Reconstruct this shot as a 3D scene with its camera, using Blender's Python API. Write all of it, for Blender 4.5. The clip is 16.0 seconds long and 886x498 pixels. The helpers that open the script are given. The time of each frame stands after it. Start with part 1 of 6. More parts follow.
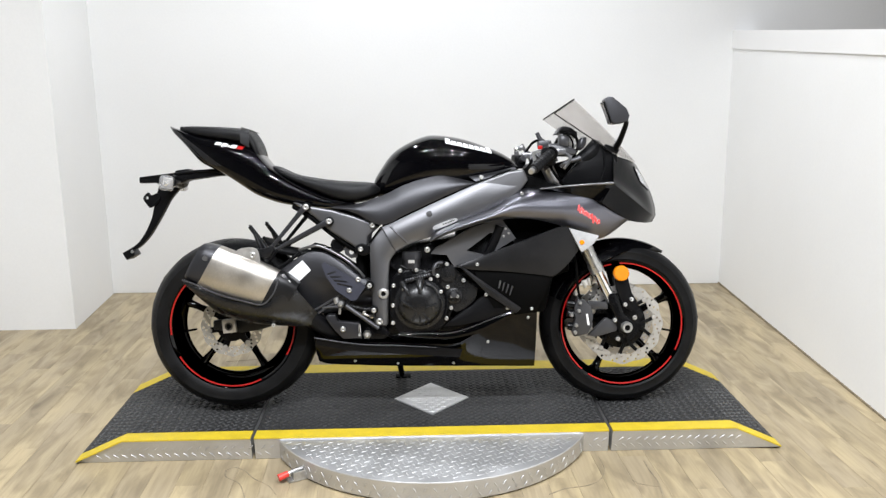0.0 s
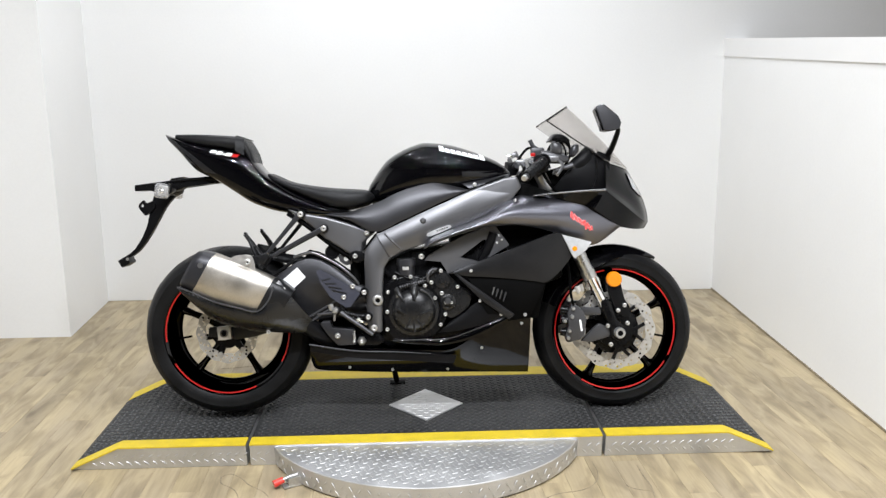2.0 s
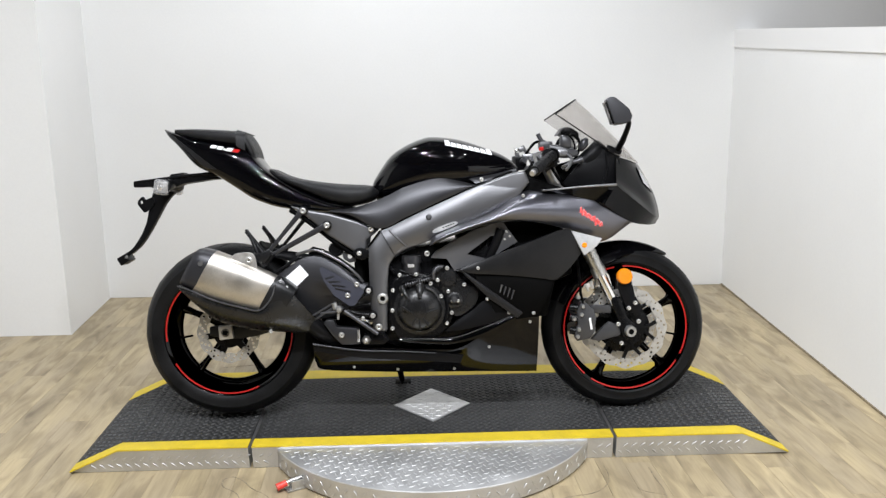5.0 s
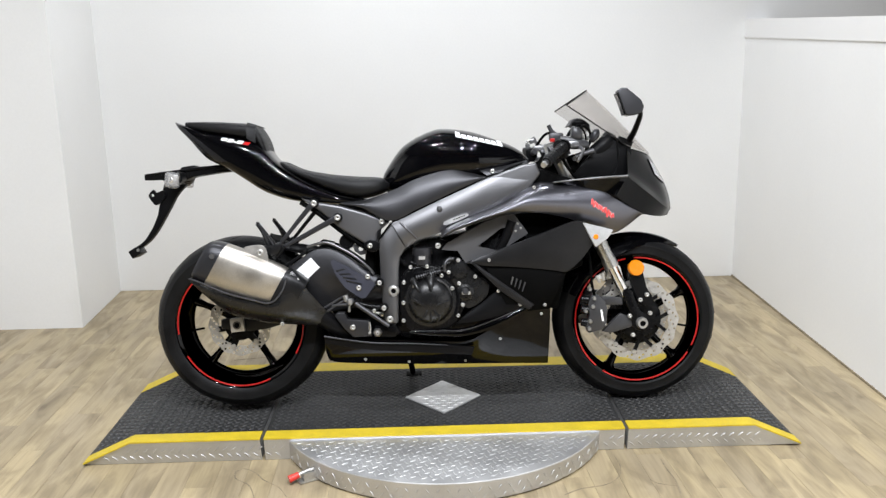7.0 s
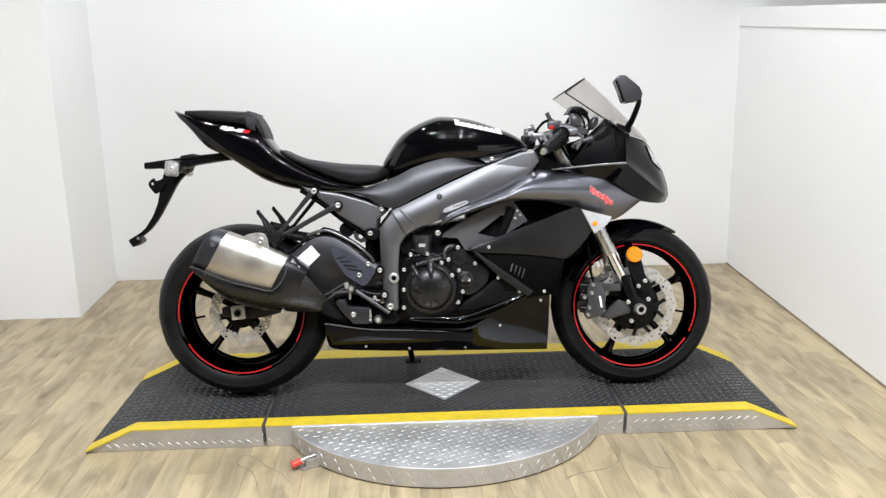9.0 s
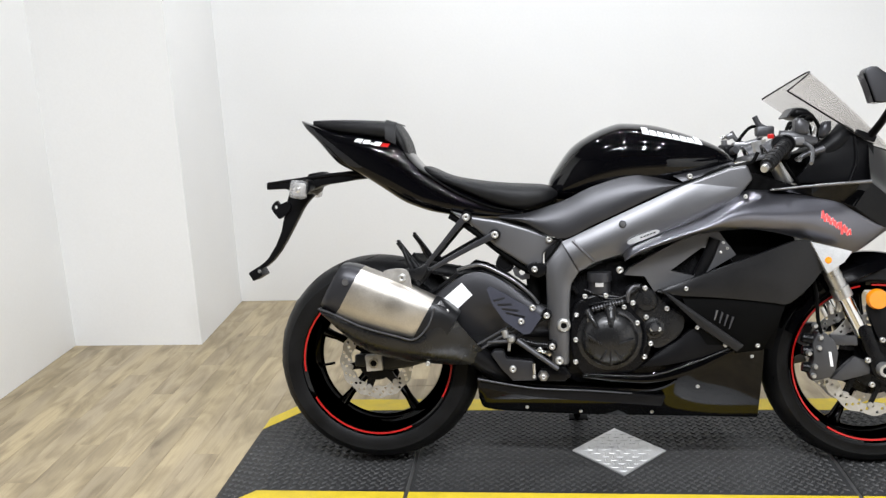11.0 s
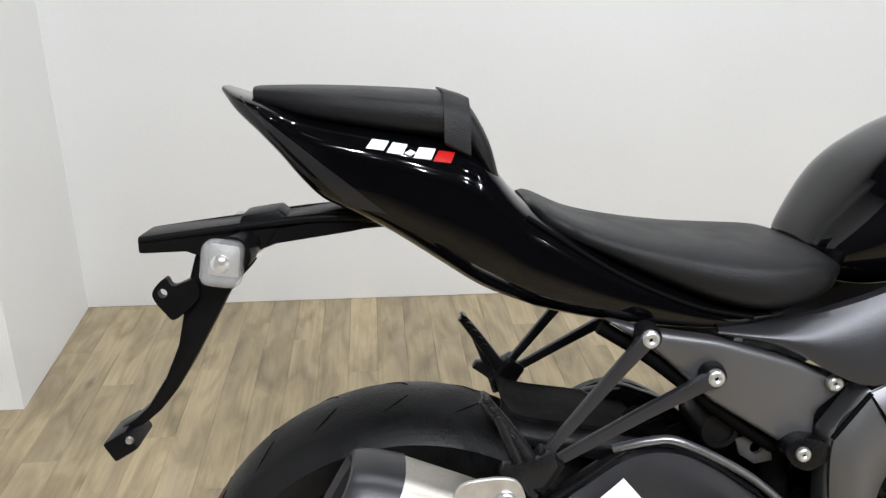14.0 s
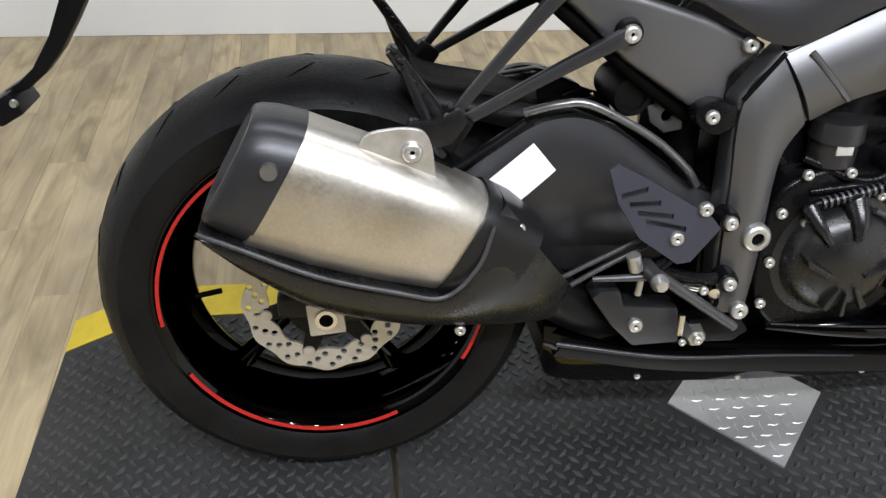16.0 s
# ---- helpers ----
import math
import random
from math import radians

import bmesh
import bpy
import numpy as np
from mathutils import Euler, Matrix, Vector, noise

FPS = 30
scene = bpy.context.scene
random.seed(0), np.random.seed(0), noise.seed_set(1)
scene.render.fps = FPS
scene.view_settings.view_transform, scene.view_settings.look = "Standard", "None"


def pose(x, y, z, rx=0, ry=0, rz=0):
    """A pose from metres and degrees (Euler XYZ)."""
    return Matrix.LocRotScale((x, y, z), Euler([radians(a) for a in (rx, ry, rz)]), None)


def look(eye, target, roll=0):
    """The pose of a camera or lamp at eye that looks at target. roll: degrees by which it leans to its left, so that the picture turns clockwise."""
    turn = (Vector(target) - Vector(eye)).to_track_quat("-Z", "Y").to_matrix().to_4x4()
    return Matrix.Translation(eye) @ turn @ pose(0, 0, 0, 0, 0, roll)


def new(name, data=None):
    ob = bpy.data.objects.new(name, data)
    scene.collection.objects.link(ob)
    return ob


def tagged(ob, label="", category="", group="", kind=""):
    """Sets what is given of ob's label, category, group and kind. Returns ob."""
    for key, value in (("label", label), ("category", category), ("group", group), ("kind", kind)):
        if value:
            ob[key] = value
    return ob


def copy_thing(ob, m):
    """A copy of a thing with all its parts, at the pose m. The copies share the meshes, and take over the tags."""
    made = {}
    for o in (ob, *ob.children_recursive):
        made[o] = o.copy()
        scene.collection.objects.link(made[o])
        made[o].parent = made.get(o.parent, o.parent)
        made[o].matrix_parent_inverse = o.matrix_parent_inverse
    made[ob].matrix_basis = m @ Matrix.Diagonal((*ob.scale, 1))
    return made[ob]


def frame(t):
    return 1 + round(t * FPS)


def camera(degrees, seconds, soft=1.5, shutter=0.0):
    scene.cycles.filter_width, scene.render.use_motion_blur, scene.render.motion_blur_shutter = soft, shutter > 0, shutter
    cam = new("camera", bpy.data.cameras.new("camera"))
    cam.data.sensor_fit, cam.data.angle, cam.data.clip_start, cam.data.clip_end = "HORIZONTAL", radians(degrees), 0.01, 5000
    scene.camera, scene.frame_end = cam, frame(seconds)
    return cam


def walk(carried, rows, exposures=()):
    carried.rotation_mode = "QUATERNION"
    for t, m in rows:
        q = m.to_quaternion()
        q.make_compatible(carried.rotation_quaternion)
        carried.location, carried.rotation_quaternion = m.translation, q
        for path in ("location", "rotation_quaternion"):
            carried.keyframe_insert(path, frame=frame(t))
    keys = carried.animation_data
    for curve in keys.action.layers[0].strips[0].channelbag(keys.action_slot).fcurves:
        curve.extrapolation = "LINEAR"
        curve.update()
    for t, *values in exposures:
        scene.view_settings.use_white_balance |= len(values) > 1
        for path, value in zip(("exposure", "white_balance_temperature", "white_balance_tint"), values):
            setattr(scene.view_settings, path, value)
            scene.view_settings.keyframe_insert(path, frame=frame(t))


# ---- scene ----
from mathutils import bvhtree

cam = camera(54.8, 16.0, soft=1.4)
PATH = [
    (0, (-0.044, -2.989, 1.309), (0.018, -1.036, 0.88), -0.5),
    (0.5, (-0.044, -2.99, 1.305), (0.018, -1.038, 0.875), -0.5),
    (1, (-0.046, -2.995, 1.312), (0.026, -1.041, 0.894), -0.1),
    (1.5, (-0.045, -3.0, 1.312), (0.025, -1.045, 0.899), -0.4),
    (2, (-0.041, -3.009, 1.312), (0.033, -1.053, 0.899), -0.6),
    (2.5, (-0.041, -3.016, 1.313), (0.033, -1.06, 0.901), -0.5),
    (3, (-0.044, -3.014, 1.309), (0.016, -1.058, 0.896), -0.4),
    (3.5, (-0.041, -3.001, 1.308), (0.02, -1.047, 0.89), -0.6),
    (6, (-0.053, -2.913, 1.308), (0.005, -0.962, 0.872), -1.0),
    (6.5, (-0.057, -2.92, 1.306), (-0.023, -0.97, 0.864), -1.0),
    (7, (-0.055, -2.931, 1.307), (-0.01, -0.982, 0.862), -1.1),
    (7.5, (-0.054, -2.949, 1.307), (-0.016, -1.001, 0.853), -1.0),
    (8, (-0.047, -2.96, 1.303), (0.01, -1.014, 0.844), -0.9),
    (10.3, (-0.179, -2.814, 1.293), (-0.124, -0.884, 0.77), -1.5),
    (10.5, (-0.191, -2.72, 1.281), (-0.167, -0.798, 0.729), -1.9),
    (10.8, (-0.208, -2.508, 1.257), (-0.358, -0.579, 0.752), -2.5),
    (11, (-0.23, -2.39, 1.283), (-0.447, -0.456, 0.825), -2.7),
    (11.2, (-0.264, -2.277, 1.283), (-0.480, -0.338, 0.842), -3.4),
    (11.3, (-0.279, -2.215, 1.260), (-0.476, -0.272, 0.829), -2.0),
    (11.5, (-0.341, -2.069, 1.278), (-0.386, -0.117, 0.845), -0.2),
    (11.7, (-0.392, -1.965, 1.306), (-0.400, -0.016, 0.858), -1.5),
    (12, (-0.452, -1.766, 1.278), (-0.598, 0.171, 0.801), -0.2),
    (12.2, (-0.489, -1.632, 1.279), (-0.665, 0.303, 0.803), -2.4),
    (12.5, (-0.526, -1.436, 1.313), (-0.712, 0.513, 0.908), -2.5),
    (12.7, (-0.579, -1.338, 1.309), (-0.702, 0.616, 0.900), -2.5),
    (13, (-0.653, -1.155, 1.315), (-0.625, 0.795, 0.871), -1.6),
    (13.2, (-0.691, -1.079, 1.327), (-0.607, 0.850, 0.805), -3.7),
    (13.5, (-0.712, -0.988, 1.309), (-0.624, 0.929, 0.743), -1.9),
    (13.7, (-0.712, -0.966, 1.302), (-0.649, 0.940, 0.704), -2.2),
    (14, (-0.702, -0.941, 1.272), (-0.602, 0.924, 0.556), -0.7),
    (14.2, (-0.705, -0.946, 1.248), (-0.583, 0.892, 0.478), 0.2),
    (14.5, (-0.704, -0.944, 1.224), (-0.563, 0.843, 0.339), 1.4),
    (14.7, (-0.702, -0.940, 1.204), (-0.554, 0.814, 0.256), 2.0),
    (15, (-0.7, -0.941, 1.183), (-0.555, 0.766, 0.15), 2.2),
    (15.2, (-0.699, -0.944, 1.163), (-0.554, 0.734, 0.084), 2.5),
    (15.5, (-0.696, -0.954, 1.137), (-0.531, 0.663, -0.029), 2.6),
    (15.7, (-0.691, -0.960, 1.129), (-0.508, 0.643, -0.052), 2.5),
    (16, (-0.677, -0.972, 1.126), (-0.436, 0.639, -0.034), 2.5),
]
EXPOSURES = [(0.0, -0.77), (3.5, -0.78), (6.0, -0.96), (7.0, -0.88), (8.0, -0.80), (10.5, -0.74), (12.0, -0.84), (14.0, -0.92), (15.5, -0.97), (16.0, -0.92)]
walk(cam, [(t, look(eye, target, roll)) for t, eye, target, roll in PATH], EXPOSURES)

# ---- world and lights ----
world = bpy.data.worlds.new("world")
scene.world = world
world.use_nodes = True
world.node_tree.nodes["Background"].inputs[0].default_value = (0.9, 0.95, 1.0, 1)
world.node_tree.nodes["Background"].inputs[1].default_value = 0.05
CEILING = 3.1
LAMP_ROWS = [(-3.3, 22.0), (-2.3, 92.0), (-1.0, 15.0), (0.95, 20.0)]
LAMP_COLS = (-1.02, -0.34, 0.34, 1.02)
for row_y, watts in LAMP_ROWS:
    for col_x in LAMP_COLS:
        lamp = bpy.data.lights.new("ceiling_lamp", "AREA")
        lamp.shape, lamp.size, lamp.energy, lamp.color = "DISK", 0.055, watts, (0.955, 0.985, 1.04)
        new("ceiling_lamp_light", lamp).matrix_world = pose(col_x, row_y, CEILING - 0.07)


# ---- materials ----
def material(name, colour, rough=0.5, metal=0.0, vary=0.12, scale=14.0, bump=0.0, bump_scale=120.0, coat=0.0, spread=0.08, stretch=(1, 1, 1), random_amount=0.0, spec=0.5):
    m = bpy.data.materials.new(name)
    m.use_nodes = True
    nt = m.node_tree
    n, l = nt.nodes, nt.links
    b = n["Principled BSDF"]
    b.inputs["Metallic"].default_value = metal
    b.inputs["Coat Weight"].default_value = coat
    b.inputs["Coat Roughness"].default_value = 0.04
    b.inputs["Specular IOR Level"].default_value = spec
    co = n.new("ShaderNodeTexCoord")
    mp = n.new("ShaderNodeMapping")
    mp.inputs["Scale"].default_value = stretch
    l.new(co.outputs["Object"], mp.inputs["Vector"])
    big, fine = n.new("ShaderNodeTexNoise"), n.new("ShaderNodeTexNoise")
    big.inputs["Scale"].default_value, big.inputs["Detail"].default_value = scale, 5
    fine.inputs["Scale"].default_value, fine.inputs["Detail"].default_value = bump_scale, 3
    l.new(mp.outputs["Vector"], big.inputs["Vector"])
    l.new(mp.outputs["Vector"], fine.inputs["Vector"])
    mixed = n.new("ShaderNodeMix")
    mixed.data_type = "FLOAT"
    mixed.inputs[0].default_value = 0.35
    l.new(big.outputs["Fac"], mixed.inputs[2])
    l.new(fine.outputs["Fac"], mixed.inputs[3])
    ramp = n.new("ShaderNodeValToRGB")
    ramp.color_ramp.elements[0].position, ramp.color_ramp.elements[1].position = 0.3, 0.7
    ramp.color_ramp.elements[0].color = (*[c * (1 - vary) for c in colour], 1)
    ramp.color_ramp.elements[1].color = (*[min(1, c * (1 + vary)) for c in colour], 1)
    l.new(mixed.outputs[0], ramp.inputs["Fac"])
    out = ramp.outputs["Color"]
    if random_amount:
        info, hsv, rng = n.new("ShaderNodeObjectInfo"), n.new("ShaderNodeHueSaturation"), n.new("ShaderNodeMapRange")
        rng.inputs[3].default_value, rng.inputs[4].default_value = 1 - random_amount, 1 + random_amount
        l.new(info.outputs["Random"], rng.inputs[0])
        l.new(rng.outputs[0], hsv.inputs["Value"])
        l.new(out, hsv.inputs["Color"])
        out = hsv.outputs["Color"]
    l.new(out, b.inputs["Base Color"])
    rr = n.new("ShaderNodeMapRange")
    rr.inputs[1].default_value, rr.inputs[2].default_value = 0.3, 0.7
    rr.inputs[3].default_value, rr.inputs[4].default_value = max(0.02, rough - spread), min(1, rough + spread)
    l.new(mixed.outputs[0], rr.inputs[0])
    l.new(rr.outputs[0], b.inputs["Roughness"])
    if bump:
        bp = n.new("ShaderNodeBump")
        bp.inputs["Strength"].default_value, bp.inputs["Distance"].default_value = bump, 0.002
        l.new(fine.outputs["Fac"], bp.inputs["Height"])
        l.new(bp.outputs["Normal"], b.inputs["Normal"])
    return m


WALL = material("wall_paint", (0.80, 0.80, 0.79), 0.75, vary=0.03, scale=1.6, bump=0.15, bump_scale=90)
CEIL = material("ceiling_paint", (0.05, 0.05, 0.05), 0.85, vary=0.03)
# near-black colour stands in for the missing light in the hall
DARK = material("unlit_hall_darkness", (0.05, 0.048, 0.045), 0.8, vary=0.1, scale=2.0)
# brownish tone with the dimness beyond the partition put into it
DIM = material("dim_aisle_shade", (0.42, 0.365, 0.30), 0.8, vary=0.04, scale=2.0)
CAP = material("cap_trim_paint", (0.78, 0.775, 0.765), 0.5, vary=0.02, scale=4.0)
# for the worn floor seams and the drawn shadow line under the partition
WORN_AND_SHADOW = material("worn_seam_and_shadow", (0.235, 0.19, 0.125), 0.6, vary=0.5, scale=30.0)
BARE = material("subfloor", (0.06, 0.05, 0.04), 0.9)
RUBBER = material("mat_rubber", (0.024, 0.024, 0.024), 0.50, vary=0.6, spec=0.24, scale=4.0, bump=0.25, bump_scale=300, spread=0.14)
YELLOW = material("safety_yellow", (0.58, 0.43, 0.02), 0.55, vary=0.16, scale=22.0, bump=0.15, bump_scale=150)
ALU = material("tread_aluminium", (0.56, 0.56, 0.56), 0.42, 0.72, vary=0.12, scale=9.0, bump=0.06, bump_scale=200, spread=0.12)
TREAD = material("worn_tread_bars", (0.58, 0.58, 0.575), 0.50, 0.72, vary=0.12, scale=9.0, bump=0.06, bump_scale=200, spread=0.10)
GLOSS = material("gloss_black_paint", (0.0015, 0.0015, 0.002), 0.05, vary=0.1, scale=3.0, spread=0.015, spec=0.32)
BELLY = material("black_belly_plastic", (0.0010, 0.0010, 0.0012), 0.06, vary=0.1, scale=3.0, spread=0.02, spec=0.25)
NOSE_PAINT = material("nose_black_paint", (0.0022, 0.0022, 0.0026), 0.13, vary=0.3, scale=16.0, spread=0.05, spec=0.20, bump=0.02, bump_scale=60)
SATIN = material("satin_graphite_paint", (0.166, 0.166, 0.187), 0.31, metal=0.93, vary=0.03, scale=2.0, spread=0.008)
FRAME = material("frame_grey_paint", (0.134, 0.134, 0.140), 0.40, metal=0.8, vary=0.07, scale=6.0, bump=0.05, bump_scale=400)
COVER = material("moulded_cover", (0.042, 0.042, 0.046), 0.36, metal=0.6, vary=0.1, scale=8.0, bump=0.10, bump_scale=500)
PLASTIC = material("black_plastic", (0.0045, 0.0045, 0.005), 0.35, vary=0.2, scale=12.0, spec=0.11, bump=0.12, bump_scale=500)
MATTE = material("matte_black", (0.002, 0.002, 0.002), 0.6, spec=0.04, vary=0.2, scale=15.0)
ENGINE = material("engine_black", (0.0035, 0.0035, 0.004), 0.27, spec=0.16, vary=0.2, scale=18.0, bump=0.1, bump_scale=350)
VINYL = material("seat_vinyl", (0.0065, 0.0065, 0.007), 0.44, spec=0.24, vary=0.12, scale=20.0, bump=0.35, bump_scale=700)
TYRE = material("tyre_rubber", (0.0062, 0.0062, 0.0065), 0.44, spec=0.14, vary=0.6, scale=11.0, bump=0.3, bump_scale=250, spread=0.2)
RIM = material("rim_black", (0.022, 0.022, 0.022), 0.04, metal=1.0, vary=0.1, spread=0.008)
RIM.node_tree.nodes["Principled BSDF"].inputs["Specular Tint"].default_value = (0.25, 0.25, 0.25, 1)
RED = material("red_tape", (0.42, 0.009, 0.008), 0.35, vary=0.12)
SWING = material("swingarm_coating", (0.018, 0.018, 0.019), 0.34, metal=0.45, vary=0.16, scale=9.0, spec=0.3)
STEEL = material("disc_steel", (0.52, 0.505, 0.48), 0.38, 0.75, vary=0.15, scale=30.0, spread=0.1)
CHROME = material("bright_steel", (0.78, 0.77, 0.75), 0.16, 1.0, vary=0.08, scale=25.0)
TITAN = material("brushed_titanium", (0.62, 0.585, 0.53), 0.43, 1.0, vary=0.16, scale=13.0, bump=0.05, bump_scale=240, spread=0.08)
BRONZE = material("fork_coating", (0.48, 0.475, 0.46), 0.32, 0.9, vary=0.08, scale=20.0)
BOLT = material("zinc_bolt", (0.52, 0.515, 0.50), 0.38, 0.85, vary=0.15, scale=60.0)
ORANGE = material("amber_reflector", (0.78, 0.24, 0.006), 0.2, vary=0.06, scale=200.0, bump=0.3, bump_scale=500, coat=0.6)
BADGE = material("badge_silver", (0.58, 0.58, 0.58), 0.4, 0.6, vary=0.1, scale=60.0)
WHITE = material("white_label", (0.82, 0.82, 0.82), 0.5, vary=0.03)
PINK = material("red_white_decal", (0.80, 0.09, 0.09), 0.4, vary=0.1)
SLATE = material("blue_grey_guard", (0.026, 0.028, 0.042), 0.5, vary=0.14, scale=14.0)
CLEAR = material("clear_lens", (0.42, 0.425, 0.43), 0.15, vary=0.12, scale=60.0, bump=0.3, bump_scale=260, coat=0.7)
CLUTCH = material("clutch_cover_black", (0.011, 0.011, 0.0115), 0.28, metal=0.15, spec=0.5, vary=0.15, scale=18.0, bump=0.06, bump_scale=350)
TINTED = material("mirror_glass", (0.10, 0.10, 0.11), 0.06, 1.0, vary=0.05)
SMOKE = material("smoked_lens", (0.012, 0.012, 0.013), 0.34, vary=0.08, spec=0.35)
CASTING = material("cast_grey", (0.055, 0.055, 0.058), 0.36, metal=0.4, vary=0.12, scale=20.0)
BARS = material("tread_bar_rubber", (0.040, 0.040, 0.040), 0.40, vary=0.4, spec=0.32, scale=6.0)
LEVER = material("lever_alloy", (0.20, 0.20, 0.205), 0.34, 0.8, vary=0.12, scale=30.0)
GUNMETAL = material("lever_grey", (0.075, 0.075, 0.08), 0.40, 0.6, vary=0.12, scale=30.0)


def glass(name, colour, rough=0.03, alpha=0.3):
    m = bpy.data.materials.new(name)
    m.use_nodes = True
    nt = m.node_tree
    n, l = nt.nodes, nt.links
    b = n["Principled BSDF"]
    b.inputs["Base Color"].default_value = (*colour, 1)
    b.inputs["Roughness"].default_value = rough
    clear, mixer = n.new("ShaderNodeBsdfTransparent"), n.new("ShaderNodeMixShader")
    clear.inputs[0].default_value = (0.965, 0.955, 0.945, 1)
    mixer.inputs[0].default_value = alpha
    l.new(clear.outputs[0], mixer.inputs[1])
    l.new(b.outputs[0], mixer.inputs[2])
    l.new(mixer.outputs[0], n["Material Output"].inputs[0])
    return m


LENS = glass("clear_plastic", (0.58, 0.58, 0.58), 0.10, 0.33)
SCREEN = glass("smoked_screen", (0.40, 0.38, 0.36), 0.08, 0.20)


def plank_material(name, joined=False):
    """Limed oak print: pale tan strips, soft grey-brown clouds along the grain, fibres and a few knots."""
    m = bpy.data.materials.new(name)
    m.use_nodes = True
    nt = m.node_tree
    n, l = nt.nodes, nt.links
    b = n["Principled BSDF"]
    b.inputs["Specular IOR Level"].default_value = 0.4
    info, co = n.new("ShaderNodeNewGeometry" if joined else "ShaderNodeObjectInfo"), n.new("ShaderNodeTexCoord")
    chance = info.outputs["Random Per Island" if joined else "Random"]
    mul, vec, add = n.new("ShaderNodeMath"), n.new("ShaderNodeCombineXYZ"), n.new("ShaderNodeVectorMath")
    mul.operation, mul.inputs[1].default_value = "MULTIPLY", 37.0
    l.new(chance, mul.inputs[0])
    l.new(mul.outputs[0], vec.inputs[0])
    l.new(mul.outputs[0], vec.inputs[1])
    l.new(co.outputs["Object"], add.inputs[0])
    l.new(vec.outputs[0], add.inputs[1])

    def cloud(stretch, detail, low, high, distortion=0.0):
        mp, noise, rng = n.new("ShaderNodeMapping"), n.new("ShaderNodeTexNoise"), n.new("ShaderNodeMapRange")
        mp.inputs["Scale"].default_value = stretch
        noise.inputs["Scale"].default_value, noise.inputs["Detail"].default_value, noise.inputs["Distortion"].default_value = 1.0, detail, distortion
        rng.inputs[1].default_value, rng.inputs[2].default_value = low, high
        l.new(add.outputs[0], mp.inputs["Vector"])
        l.new(mp.outputs["Vector"], noise.inputs["Vector"])
        l.new(noise.outputs["Fac"], rng.inputs[0])
        return rng.outputs[0]

    def blend(amount, fac, a, colour):
        scaled, mix = n.new("ShaderNodeMath"), n.new("ShaderNodeMix")
        scaled.operation, scaled.inputs[1].default_value = "MULTIPLY", amount
        l.new(fac, scaled.inputs[0])
        mix.data_type = "RGBA"
        l.new(scaled.outputs[0], mix.inputs[0])
        if isinstance(a, tuple):
            mix.inputs[6].default_value = a
        else:
            l.new(a, mix.inputs[6])
        mix.inputs[7].default_value = colour
        return mix.outputs[2]

    clouds = cloud((14, 3.7, 1), 5, 0.42, 0.70, 0.9)
    fibre = cloud((110, 5.0, 1), 6, 0.44, 0.72)
    patches = cloud((6, 1.4, 1), 3, 0.40, 0.64)
    out = blend(0.85, patches, (0.418, 0.335, 0.198, 1), (0.322, 0.262, 0.172, 1))
    out = blend(0.74, clouds, out, (0.168, 0.134, 0.084, 1))
    out = blend(0.27, fibre, out, (0.130, 0.096, 0.056, 1))
    # knots
    mp, knot, rng = n.new("ShaderNodeMapping"), n.new("ShaderNodeTexVoronoi"), n.new("ShaderNodeMapRange")
    mp.inputs["Scale"].default_value = (7.5, 2.8, 1)
    knot.inputs["Scale"].default_value = 1.0
    rng.inputs[1].default_value, rng.inputs[2].default_value, rng.inputs[3].default_value, rng.inputs[4].default_value = 0.03, 0.13, 1.0, 0.0
    l.new(add.outputs[0], mp.inputs["Vector"])
    l.new(mp.outputs["Vector"], knot.inputs["Vector"])
    l.new(knot.outputs["Distance"], rng.inputs[0])
    out = blend(0.55, rng.outputs[0], out, (0.085, 0.060, 0.036, 1))
    hsv, value = n.new("ShaderNodeHueSaturation"), n.new("ShaderNodeMapRange")
    value.inputs[3].default_value, value.inputs[4].default_value = 0.88, 1.11
    l.new(chance, value.inputs[0])
    l.new(value.outputs[0], hsv.inputs["Value"])
    l.new(out, hsv.inputs["Color"])
    l.new(hsv.outputs["Color"], b.inputs["Base Color"])
    rough = n.new("ShaderNodeMapRange")
    rough.inputs[3].default_value, rough.inputs[4].default_value = 0.36, 0.50
    l.new(clouds, rough.inputs[0])
    l.new(rough.outputs[0], b.inputs["Roughness"])
    bp = n.new("ShaderNodeBump")
    bp.inputs["Strength"].default_value, bp.inputs["Distance"].default_value = 0.12, 0.001
    l.new(fibre, bp.inputs["Height"])
    l.new(bp.outputs["Normal"], b.inputs["Normal"])
    return m


PLANK = plank_material("vinyl_plank")
PLANK_FAR = plank_material("vinyl_plank_far", True)


# ---- mesh helpers ----
def part(name, bm, mat, parent=None, label="", smooth=40, kind=""):
    me = bpy.data.meshes.new(name)
    bmesh.ops.recalc_face_normals(bm, faces=bm.faces)
    for f in bm.faces:
        f.smooth = True
    bm.to_mesh(me)
    bm.free()
    me.set_sharp_from_angle(angle=radians(smooth))
    me.materials.append(mat)
    ob = new(name, me)
    ob.parent = parent
    return tagged(ob, label=label, kind=kind)


def thing(name, m, label, category, group="", kind=""):
    ob = new(name)
    ob.matrix_world = m
    return tagged(ob, label, category, group, kind)


